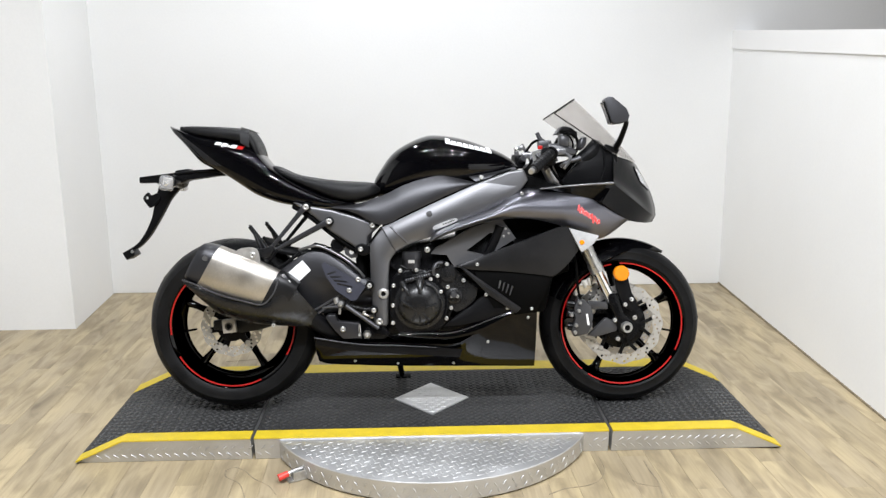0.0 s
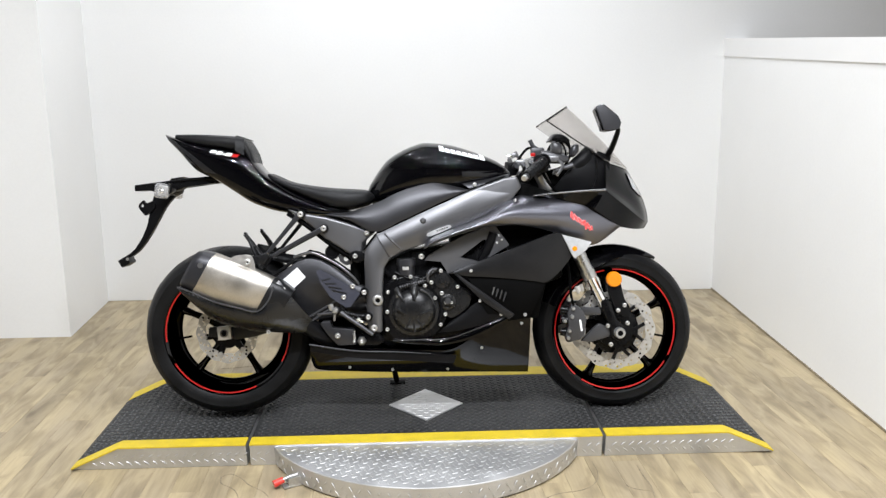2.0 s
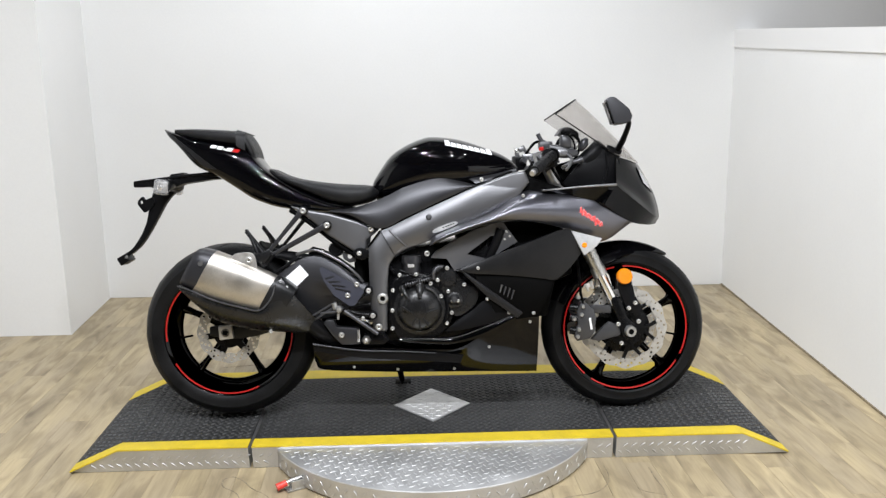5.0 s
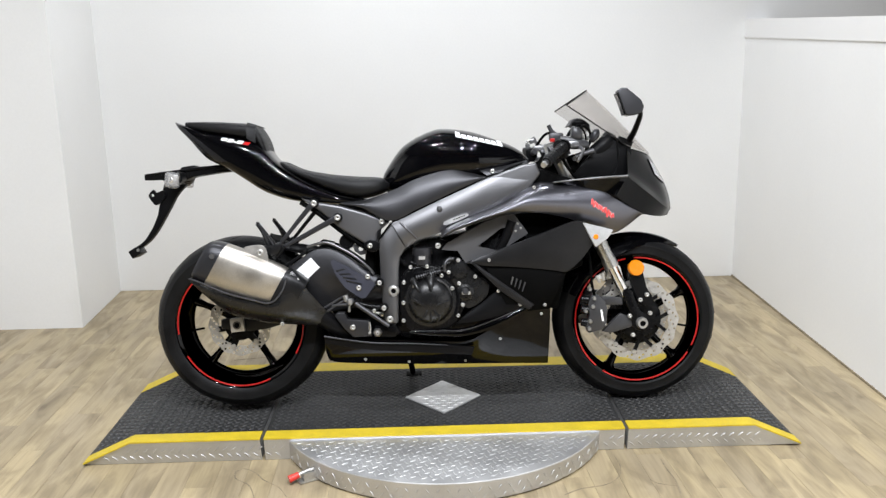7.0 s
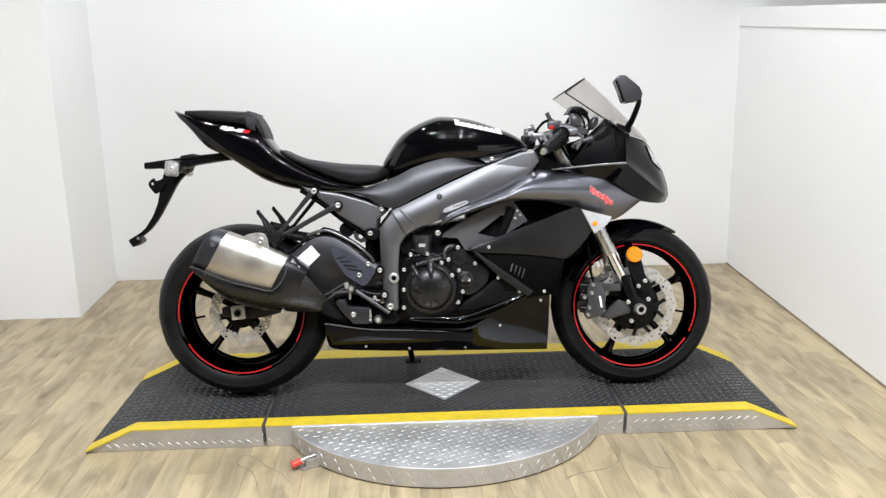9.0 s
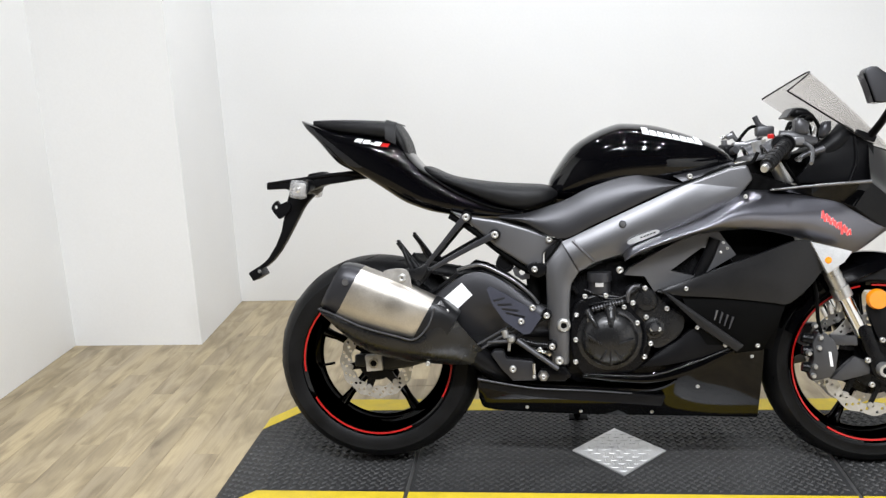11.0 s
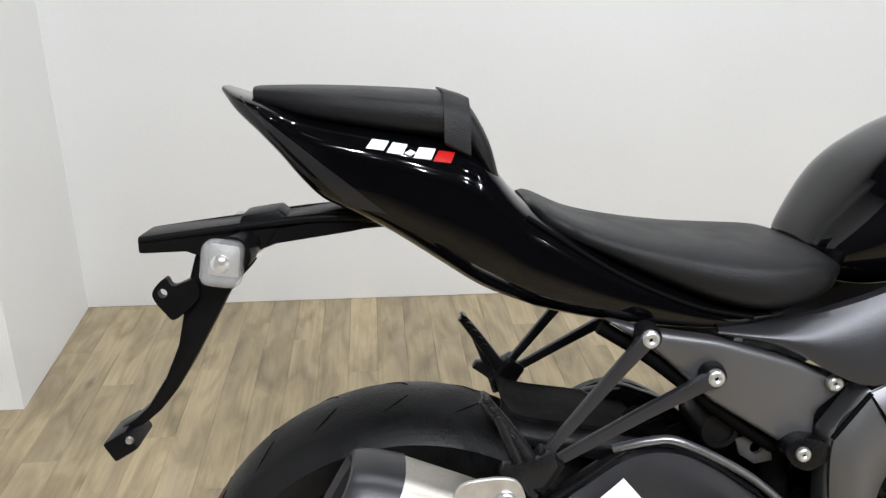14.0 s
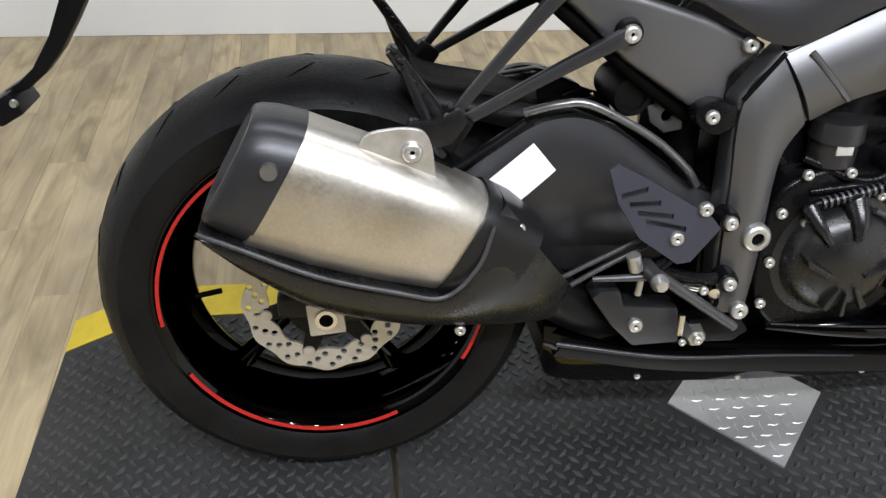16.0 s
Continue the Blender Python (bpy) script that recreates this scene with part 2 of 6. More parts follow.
def curve(points, n):
    """n points along a smooth line through the given ones."""
    p = [Vector(q) for q in points]
    if len(p) == 2:
        return [p[0].lerp(p[1], i / (n - 1)) for i in range(n)]
    q = [2 * p[0] - p[1], *p, 2 * p[-1] - p[-2]]
    out = []
    for i in range(n):
        u = i / (n - 1) * (len(p) - 1)
        k = min(int(u), len(p) - 2)
        f = u - k
        a, b, c, d = q[k:k + 4]
        out.append(0.5 * ((2 * b) + (c - a) * f + (2 * a - 5 * b + 4 * c - d) * f * f + (3 * b - a - 3 * c + d) * f ** 3))
    return out


def skin(bm, rings, closed=True, caps=True):
    vs = [[bm.verts.new(p) for p in r] for r in rings]
    for a, b in zip(vs, vs[1:]):
        k = len(a)
        for i in range(k if closed else k - 1):
            bm.faces.new((a[i], a[(i + 1) % k], b[(i + 1) % k], b[i]))
    if caps and closed:
        bm.faces.new(vs[0]), bm.faces.new(vs[-1])
    return vs


def tube(points, r, n=0, seg=10, bm=None):
    bm = bm or bmesh.new()
    p = curve(points, n or max(2, 6 * (len(points) - 1)))
    rings, side = [], None
    for i, c in enumerate(p):
        d = (p[min(i + 1, len(p) - 1)] - p[max(i - 1, 0)]).normalized()
        side = (side - d * side.dot(d)) if side else d.cross(Vector((0.31, 0.9, 0.2)))
        side.normalize()
        up = d.cross(side)
        rr = r[0] + (r[1] - r[0]) * i / (len(p) - 1) if isinstance(r, tuple) else r
        rings.append([c + (side * math.cos(a) + up * math.sin(a)) * rr for a in (2 * math.pi * k / seg for k in range(seg))])
    skin(bm, rings)
    return bm


def rounded(bm, width, seg=2):
    if width:
        sharp = [e for e in bm.edges if len(e.link_faces) == 2 and e.calc_face_angle(0) > 0.5]
        bmesh.ops.bevel(bm, geom=sharp, offset=width, segments=seg, profile=0.6, affect="EDGES", clamp_overlap=True)
    return bm


def block(size, m=Matrix(), bevel=0.003, seg=2):
    bm = bmesh.new()
    bmesh.ops.create_cube(bm, size=1, matrix=Matrix.Diagonal((*size, 1)))
    rounded(bm, bevel, seg)
    bm.transform(m)
    return bm


def join(*bms):
    out = bmesh.new()
    for b in bms:
        me = bpy.data.meshes.new("tmp")
        b.to_mesh(me)
        b.free()
        out.from_mesh(me)
        bpy.data.meshes.remove(me)
    return out


def plate(outline, y0, y1, holes=(), bevel=0.0, seg=2):
    """A flat shape in x and z, with holes, from y0 to y1."""
    bm = bmesh.new()
    edges = []
    for loop in (outline, *holes):
        vs = [bm.verts.new((x, y0, z)) for x, z in loop]
        edges += [bm.edges.new((vs[i], vs[(i + 1) % len(vs)])) for i in range(len(vs))]
    if holes:
        bmesh.ops.triangle_fill(bm, edges=edges, use_beauty=True, use_dissolve=False)
    else:
        bm.faces.new(bm.verts[:])
    grown = bmesh.ops.extrude_face_region(bm, geom=bm.faces[:])
    bmesh.ops.translate(bm, verts=[v for v in grown["geom"] if isinstance(v, bmesh.types.BMVert)], vec=(0, y1 - y0, 0))
    bmesh.ops.recalc_face_normals(bm, faces=bm.faces)
    return rounded(bm, bevel, seg)


def soft(points, n=40):
    """A closed smooth outline through the given x, z points."""
    p = [(*q, 0) for q in points]
    line = curve([p[-1], *p, p[0], p[1]], n * (len(p) + 2))
    k = n
    return [(v.x, v.y) for v in line[k:k + n * len(p)]][::max(1, n // 5)]


def panel(top, low, n=28, m=10, bulge=0.02, lip=0.012, flip=1, taper=0.0):
    """A curved shell between two 3D edges, swelling outwards, with its rim turned in."""
    bm = bmesh.new()
    a, b = curve(top, n), curve(low, n)
    rows = []
    for j in range(m + 1):
        v = j / m
        swell = bulge * math.sin(math.pi * v) ** 0.8
        row = []
        for i in range(n):
            p = a[i].lerp(b[i], v)
            row.append(Vector((p.x, (p.y - swell * (1 - taper * (i / (n - 1)) ** 3)) * flip, p.z)))
        rows.append(row)
    inward = [[Vector((p.x, p.y + lip * flip, p.z)) for p in r] for r in (rows[0], rows[-1])]
    skin(bm, [inward[0], *rows, inward[1]], closed=False)
    grown = bmesh.ops.extrude_face_region(bm, geom=bm.faces[:])
    bmesh.ops.translate(bm, verts=[v for v in grown["geom"] if isinstance(v, bmesh.types.BMVert)], vec=(0, 0.004 * flip, 0))
    return bm


def body(stations, n=28, steps=40, power=2.6):
    """A closed form along x: stations of x, low z, high z, half width."""
    bm = bmesh.new()
    line = [Vector((s[0], s[1], s[2], s[3])) for s in stations]
    q = [2 * line[0] - line[1], *line, 2 * line[-1] - line[-2]]
    rings = []
    for i in range(steps):
        u = i / (steps - 1) * (len(line) - 1)
        k = min(int(u), len(line) - 2)
        f = u - k
        a, b, c, d = q[k:k + 4]
        s = 0.5 * ((2 * b) + (c - a) * f + (2 * a - 5 * b + 4 * c - d) * f * f + (3 * b - a - 3 * c + d) * f ** 3)
        ring = []
        for j in range(n):
            t = 2 * math.pi * j / n
            cy, cz = math.cos(t), math.sin(t)
            ring.append((s[0], max(s[3], 0.002) * math.copysign(abs(cy) ** (2 / power), cy), (s[1] + s[2]) / 2 + max((s[2] - s[1]) / 2, 0.002) * math.copysign(abs(cz) ** (2 / power), cz)))
        rings.append(ring)
    skin(bm, rings)
    return bm


def lathe(profile, x=0.0, z=0.0, seg=48, closed=False, wave=None):
    """A profile of r, y turned about the axis along y through x, z."""
    bm = bmesh.new()
    rings = []
    for i in range(seg):
        a = 2 * math.pi * i / seg
        rings.append([(x + r * math.cos(a), y, z + r * math.sin(a)) for r, y in profile])
    vs = [[bm.verts.new(p) for p in r] for r in rings]
    k = len(profile)
    for i in range(seg):
        a, b = vs[i], vs[(i + 1) % seg]
        for j in range(k if closed else k - 1):
            bm.faces.new((a[j], a[(j + 1) % k], b[(j + 1) % k], b[j]))
    bmesh.ops.remove_doubles(bm, verts=bm.verts, dist=1e-6)
    return bm


def circle(x, z, r, n=12, turn=0.0):
    return [(x + r * math.cos(2 * math.pi * i / n + turn), z + r * math.sin(2 * math.pi * i / n + turn)) for i in range(n)]


def both(build, name, mat, parent, label=""):
    """The part on the near side and its mirror image on the far side."""
    for side in (1, -1):
        bm = build()
        if side < 0:
            bm.transform(Matrix.Diagonal((1, -1, 1, 1)))
        part(name, bm, mat, parent, label)


# ---- the room ----
def wall(name, a, b, height, thick, mat=WALL, low=0.0, label="plain white painted wall"):
    """A wall whose visible face runs from a to b; it thickens to the right of that line."""
    a, b = Vector((*a, 0)), Vector((*b, 0))
    d = (b - a)
    n = Vector((d.y, -d.x, 0)).normalized() * thick
    bm = bmesh.new()
    lower = [bm.verts.new(p + Vector((0, 0, low))) for p in (a, b, b + n, a + n)]
    f = bm.faces.new(lower)
    g = bmesh.ops.extrude_face_region(bm, geom=[f])
    bmesh.ops.translate(bm, verts=[v for v in g["geom"] if isinstance(v, bmesh.types.BMVert)], vec=(0, 0, height - low))
    rounded(bm, 0.004)
    return tagged(part(name, bm, mat), label=label, category="wall", kind="structure")


wall("wall_north", (4.2, 1.90), (-2.0, 1.90), CEILING, 0.12, label="plain white painted back wall")
# white box column in the corner: front and side
bm = bmesh.new()
skin(bm, [[(-2.395, 1.215, z), (-1.775, 1.215, z), (-1.825, 2.02, z), (-2.395, 2.02, z)] for z in (0, CEILING)])
tagged(part("wall_column", rounded(bm, 0.004), WALL), label="white boxed-in column beside the back wall", category="wall", kind="structure")
wall("wall_west", (-2.39, 1.23), (-2.30, -1.0), CEILING, 0.12, label="plain white painted side wall")
# unseen hall walls, added to keep bounce and reflections dark
wall("wall_hall", (-2.36, -1.0), (-2.36, -8.0), CEILING, 0.12, DARK, label="unseen hall wall, its unlit darkness put into the colour")
# this wall's colour carries the weaker light beyond the partition
wall("wall_east", (4.2, 2.02), (4.2, -8.0), CEILING, -0.12, DIM, label="brownish wall beyond the partition, its dimness put into the colour")
wall("wall_south", (-2.5, -8.0), (4.3, -8.0), CEILING, 0.12, DARK, label="unseen rear hall wall, its unlit darkness put into the colour")
# half-height partition and its cap board; both drop slightly towards the hall
def sloped(x_in, x_out, low0, low1, high0, high1):
    bm = bmesh.new()
    rings = []
    for y, wx, lo, hi in ((1.935, 1.7585, low0, high0), (-3.4, 1.54, low1, high1)):
        rings.append([(wx + x_in, y, lo), (wx + x_in, y, hi), (wx + x_out, y, hi), (wx + x_out, y, lo)])
    skin(bm, rings)
    return rounded(bm, 0.004)


tagged(part("wall_partition", sloped(0.0, 0.10, 0.0, 0.0, 1.370, 1.222), WALL), label="white half-height partition wall, scuffed", category="wall", kind="structure")
tagged(part("trim_cap", sloped(-0.007, 0.12, 1.366, 1.218, 1.465, 1.300), CAP), label="white painted cap board on the partition", category="trim", kind="structure")
# thin dark strip draws the shadow line where partition meets floor
tagged(part("trim_base", sloped(-0.004, 0.03, 0.0005, 0.0005, 0.009, 0.009), WORN_AND_SHADOW), label="dark line drawn in for the shadow gap at the partition's foot", category="trim", kind="structure")
bm = block((6.9, 10.2, 0.1), pose(0.95, -3.0, CEILING + 0.05), 0)
tagged(part("ceiling", bm, CEIL), label="dark painted ceiling", category="ceiling", kind="structure")

# ---- lamps on the ceiling ----
lamp_thing = thing("ceiling_lamp", pose(LAMP_COLS[0], LAMP_ROWS[0][0], CEILING), "small round white ceiling downlight, switched on", "lamp", "ceiling lamps")
part("housing", lathe([(0.0, 0.0), (0.10, 0.0), (0.10, -0.06), (0.088, -0.06), (0.080, -0.02), (0.0, -0.02)], seg=28), CAP, lamp_thing)
lamp_thing.children[0].matrix_basis = pose(0, 0, 0, 90, 0, 0)
for row_y, _ in LAMP_ROWS:
    for col_x in LAMP_COLS:
        if (col_x, row_y) != (LAMP_COLS[0], LAMP_ROWS[0][0]):
            copy_thing(lamp_thing, pose(col_x, row_y, CEILING))

# ---- the display platform ----
H = 0.083                                  # deck height
Y_FRONT, Y_BACK = -0.310, 0.385
ENDS, BREAK, SEAM_L, SEAM_R = 1.195, 1.035, -0.604, 0.606
platform = thing("display_platform", pose(0, 0, 0), "low turntable platform with black rubber deck, yellow edges and tread-plate skirts", "platform")


def deck_piece(x0, x1, z0, z1):
    """A stretch of deck between two x, whose top runs from height z0 to z1, wedge or level."""
    bm = bmesh.new()
    skin(bm, [[(x, Y_FRONT + 0.014, 0.001), (x, Y_FRONT, z - 0.004), (x, Y_BACK, z - 0.004), (x, Y_BACK - 0.014, 0.001)] for x, z in ((x0, z0), (x1, z1))])
    return bm


GAP = 0.006
LOW = 0.012
for name, spans in (("entry_ramp", ((-ENDS, -BREAK, LOW, H), (-BREAK, SEAM_L - GAP, H, H))), ("centre_section", ((SEAM_L + GAP, SEAM_R - GAP, H, H),)), ("exit_ramp", ((SEAM_R + GAP, BREAK, H, H), (BREAK, ENDS, H, LOW)))):
    base = part(name, join(*[deck_piece(*s) for s in spans]), ALU, platform, "tread-plate aluminium base")
    # rubber mat and yellow edge strips follow the slope
    def strip(y0, y1, lift, inset=0.0):
        bm = bmesh.new()
        xs = [(spans[0][0] + inset, spans[0][2])] + [(s[1], s[3]) for s in spans]
        xs[-1] = (xs[-1][0] - inset, xs[-1][1])
        skin(bm, [[(x, y0, z - 0.0038), (x, y0, z - 0.004 + lift), (x, y1, z - 0.004 + lift), (x, y1, z - 0.0038)] for x, z in xs])
        return rounded(bm, 0.001, 1)
    part("rubber_mat", strip(Y_FRONT + 0.058, Y_BACK - 0.09, 0.004), RUBBER, base, "black moulded rubber tread mat, dusty")
    part("edge_strip", strip(Y_FRONT - 0.002, Y_FRONT + 0.057, 0.005), YELLOW, base, "yellow safety edge strip, scuffed")
    part("edge_strip", strip(Y_BACK - 0.089, Y_BACK + 0.002, 0.005), YELLOW, base, "yellow safety edge strip, scuffed")


def deck_z(x):
    return H if abs(x) < BREAK else H + (LOW - H) * (abs(x) - BREAK) / (ENDS - BREAK)


def lozenges(spots, length, width, height):
    """Raised tread bars: (x, y, z, angle) each, as flat-topped boats."""
    verts, faces = [], []
    for x, y, z, a in spots:
        k = len(verts)
        u, v = Vector((math.cos(a), math.sin(a), 0)), Vector((-math.sin(a), math.cos(a), 0))
        c = Vector((x, y, z))
        for s, t, h in ((-1, 0, 0), (0, -1, 0), (1, 0, 0), (0, 1, 0), (-0.6, 0, 1), (0, -0.45, 1), (0.6, 0, 1), (0, 0.45, 1)):
            verts.append(c + u * s * length / 2 + v * t * width / 2 + Vector((0, 0, h * height)))
        faces += [(k + 4, k + 5, k + 6, k + 7)] + [(k + i, k + (i + 1) % 4, k + 4 + (i + 1) % 4, k + 4 + i) for i in range(4)]
    me = bpy.data.meshes.new("tread")
    me.from_pydata(verts, [], faces)
    bm = bmesh.new()
    bm.from_mesh(me)
    return bm


def in_diamond(x, y, grow=0.0):
    return abs(x - 0.003) / (0.138 + grow) + abs(y + 0.002) / (0.152 + grow) < 1


def weave(x0, x1, y0, y1, step, turn):
    """Places and angles of tread bars: every bar points at the flank of the next."""
    c, s = math.cos(turn), math.sin(turn)
    reach = int(math.hypot(x1 - x0, y1 - y0) / step / 2) + 2
    mx, my = (x0 + x1) / 2, (y0 + y1) / 2
    for i in range(-reach, reach + 1):
        for j in range(-reach, reach + 1):
            x, y = mx + (i * c - j * s) * step, my + (i * s + j * c) * step
            if x0 <= x <= x1 and y0 <= y <= y1:
                yield x, y, turn + (math.pi / 2 if (i + j) % 2 else 0)


spots = []
for x, y, a in weave(-1.18, 1.18, Y_FRONT + 0.066, Y_BACK - 0.098, 0.0200, radians(45)):
    if not in_diamond(x, y, 0.014) and min(abs(x - SEAM_L), abs(x - SEAM_R)) > 0.014:
        spots.append((x, y, deck_z(x) - 0.0002, a))
tagged(part("tread_bar", lozenges(spots, 0.0240, 0.0104, 0.0036), BARS, platform, "small raised tread bars of the rubber deck"), kind="stuff")

# bright diamond inlay
bm = bmesh.new()
vs = [(0.003 - 0.138, -0.002), (0.003, -0.154), (0.003 + 0.138, -0.002), (0.003, 0.150)]
skin(bm, [[(x, y, z) for x, y in vs] for z in (H - 0.002, H + 0.004)])
inlay = part("diamond_inlay", rounded(bm, 0.001, 1), ALU, platform, "bright tread-plate diamond set in the deck")
spots = [(x, y, H + 0.0039, a) for x, y, a in weave(-0.135, 0.141, -0.154, 0.150, 0.0215, 0.0) if in_diamond(x, y, -0.014)]
tagged(part("tread_bar", lozenges(spots, 0.0225, 0.0066, 0.0014), TREAD, inlay), kind="stuff")

# round turntable that stands out in front of the deck
CY, CR = -0.052, 0.575
bm = bmesh.new()
arc = [(CR * math.cos(a), CY + CR * math.sin(a)) for a in (radians(180 + 24.5 + i * 131 / 48) for i in range(49))]
skin(bm, [[(x * k, CY + (y - CY) * k if y < Y_FRONT + 0.02 else y, z) for x, y in arc] for k, z in ((0.985, 0.003), (0.992, 0.006), (1.0, 0.068), (0.997, 0.071))])
table = part("turntable", bm, ALU, platform, "round tread-plate turntable apron", smooth=30)
spots = [(x, y, 0.0708, a) for x, y, a in weave(-CR, CR, CY - CR, Y_FRONT - 0.010, 0.0235, radians(28)) if x * x + (y - CY) ** 2 < (CR - 0.018) ** 2]
tagged(part("tread_bar", lozenges(spots, 0.0245, 0.0066, 0.0014), TREAD, table), kind="stuff")
# tread bars on the skirts
for parent, x0, x1 in ((platform, -1.12, SEAM_L - 0.02), (platform, SEAM_R + 0.02, 1.12), (platform, SEAM_L + 0.02, -0.54), (platform, 0.54, SEAM_R - 0.02)):
    spots = []
    x = x0
    while x < x1:
        for z in (0.022, 0.048):
            if z < deck_z(x) - 0.016:
                spots.append((x + (0.016 if z > 0.03 else 0), z, 0, radians(42 if z > 0.03 else -42)))
        x += 0.029
    bm = lozenges(spots, 0.026, 0.0068, 0.0020)
    bm.transform(Matrix.Translation((0, Y_FRONT + 0.0138, 0)) @ Matrix(((1, 0, 0, 0), (0, -0.19, -1, 0), (0, 1, 0, 0), (0, 0, 0, 1))))
    tagged(part("skirt_tread", bm, TREAD, parent), kind="stuff")
spots = []
for k in range(40):
    a = radians(180 + 29 + k * 122 / 39)
    for z in (0.02, 0.045):
        spots.append((a + (0.03 if z > 0.03 else 0), z, radians(55 if (k + (z > 0.03)) % 2 else -55)))
bms = []
for a, z, tilt in spots:
    b = lozenges([(0, 0, 0, tilt)], 0.020, 0.0056, 0.0016)
    b.transform(Matrix.Translation((CR * math.cos(a), CY + CR * math.sin(a), z)) @ Matrix.Rotation(a + math.pi / 2, 4, "Z") @ Matrix.Rotation(math.pi / 2, 4, "X"))
    bms.append(b)
tagged(part("skirt_tread", join(*bms), TREAD, table), kind="stuff")

# red-handled locking clamp at the turntable's edge
clamp = thing("toggle_clamp", pose(-0.445, -0.452, 0.0, 0, 0, 28), "steel toggle clamp with a red grip, on the floor", "clamp")
part("clamp_base", join(block((0.075, 0.03, 0.006), pose(0.012, 0, 0.004), 0.001), block((0.05, 0.006, 0.03), pose(0.015, 0.011, 0.018), 0.002), block((0.05, 0.006, 0.03), pose(0.015, -0.011, 0.018), 0.002), block((0.03, 0.02, 0.012), pose(0.042, 0, 0.03), 0.002)), BOLT, clamp)
part("clamp_arm", tube([(0.045, 0, 0.036), (0.0, 0, 0.033), (-0.03, 0, 0.026)], 0.006), BOLT, clamp)
part("grip", tube([(-0.022, 0, 0.028), (-0.040, 0, 0.024), (-0.054, 0, 0.021)], (0.010, 0.012)), material("red_grip", (0.7, 0.05, 0.035), 0.4), clamp, "red rubber grip")


# ---- the motorcycle ----
# built upright in its own frame: x ahead, y to its far side, z up from the deck; it leans on its side stand
bike = thing("motorcycle", pose(0, -0.036, 0.072, -8.5, 0, 0), "black sport motorcycle with red rim stripes, leaning on its stand", "motorcycle")
RX, RZ, RR = -0.698, 0.3225, 0.3045          # rear wheel
FX, FZ, FR = 0.694, 0.300, 0.293           # front wheel


def wheel(name, cx, cz, radius, width, rim_r, turn, tape_arcs, disc_r, disc_in, disc_y, valve_at, arms):
    """Rim with five spokes and hub; tyre, tape and brake disc belong to it."""
    rw = width * 0.44
    deep = 0.225 * width
    rim = lathe([(rim_r - 0.006, -rw), (rim_r + 0.004, -rw - 0.004), (rim_r + 0.008, -rw + 0.004), (rim_r - 0.006, -rw + 0.012), (rim_r - 0.010, -rw * 0.45), (rim_r - 0.012, rw * 0.45), (rim_r - 0.006, rw - 0.012), (rim_r + 0.008, rw - 0.004), (rim_r + 0.004, rw + 0.004), (rim_r - 0.006, rw), *[(rim_r - deep * k, rw * f) for k, f in ((0.52, 0.6), (0.90, 0.25), (1.0, 0.08), (0.97, -0.12), (0.85, -0.35), (0.67, -0.55), (0.47, -0.75), (0.25, -0.91))]], cx, cz, 72, closed=True)
    pieces = [rim, lathe([(0.018, -rw * 1.05), (0.036, -rw * 1.05), (0.040, -rw * 0.6), (0.034, 0), (0.040, rw * 0.6), (0.036, rw * 1.05), (0.018, rw * 1.05)], cx, cz, 32, closed=True)]
    spokes = []
    for k in range(5):
        a = radians(turn + 72 * k)
        u, v = Vector((math.cos(a), 0, math.sin(a))), Vector((-math.sin(a), 0, math.cos(a)))
        c = Vector((cx, 0, cz))
        bm = bmesh.new()
        rings = []
        for f, w, d in ((0.0, 0.020, 0.030), (0.35, 0.013, 0.022), (0.7, 0.011, 0.018), (0.93, 0.015, 0.022), (1.0, 0.024, 0.03)):
            p = c + u * (0.032 + (rim_r - 0.058) * f)
            rings.append([p + v * (w * math.cos(t)) + Vector((0, d * math.sin(t), 0)) for t in (2 * math.pi * i / 12 for i in range(12))])
        skin(bm, rings)
        spokes.append(bm)
    ob = part(name, join(*pieces), RIM, bike, "gloss black five-spoke cast wheel")
    if name == "front_wheel":
        for y in (-0.046, 0.046):
            part("hub_flange", lathe([(0.030, y - 0.003), (0.086, y - 0.003), (0.090, y), (0.086, y + 0.003), (0.030, y + 0.003)], cx, cz, 40, closed=True), ENGINE, ob)
    for bm in spokes:
        part("spoke", bm, RIM, ob)
    # tyre: rounded crown, shoulder and sidewall
    h = radius - rim_r
    prof = [(rim_r + 0.001, -rw), (rim_r + h * 0.15, -rw - 0.008), (rim_r + h * 0.38, -width / 2 + 0.002), (rim_r + h * 0.52, -width / 2), (rim_r + h * 0.70, -width * 0.440), (rim_r + h * 0.85, -width * 0.315), (rim_r + h * 0.96, -width * 0.16), (radius, 0)]
    prof = prof + [(r, -y) for r, y in reversed(prof[:-1])]
    part("tyre", lathe(prof, cx, cz, 96, closed=True), TYRE, ob, "black sport tyre with shallow tread grooves")
    # curved tread grooves, cut as thin dark slots lying in the shoulder
    grooves = []
    for k in range(20):
        a0 = 2 * math.pi * k / 20
        for side in (-1, 1):
            pts = []
            for i in range(7):
                f = i / 6
                y = side * width * (0.10 + 0.31 * f)
                rr = radius - h * (0.02 + 0.33 * max(0.0, (f - 0.10)) ** 1.5) - 0.0007
                a = a0 + side * 0 + 0.26 * f ** 1.4
                pts.append((cx + rr * math.cos(a), y, cz + rr * math.sin(a)))
            grooves.append(tube(pts, (0.0010, 0.0007), 9, 5))
    tagged(part("tread_groove", join(*grooves), MATTE, ob), kind="stuff")
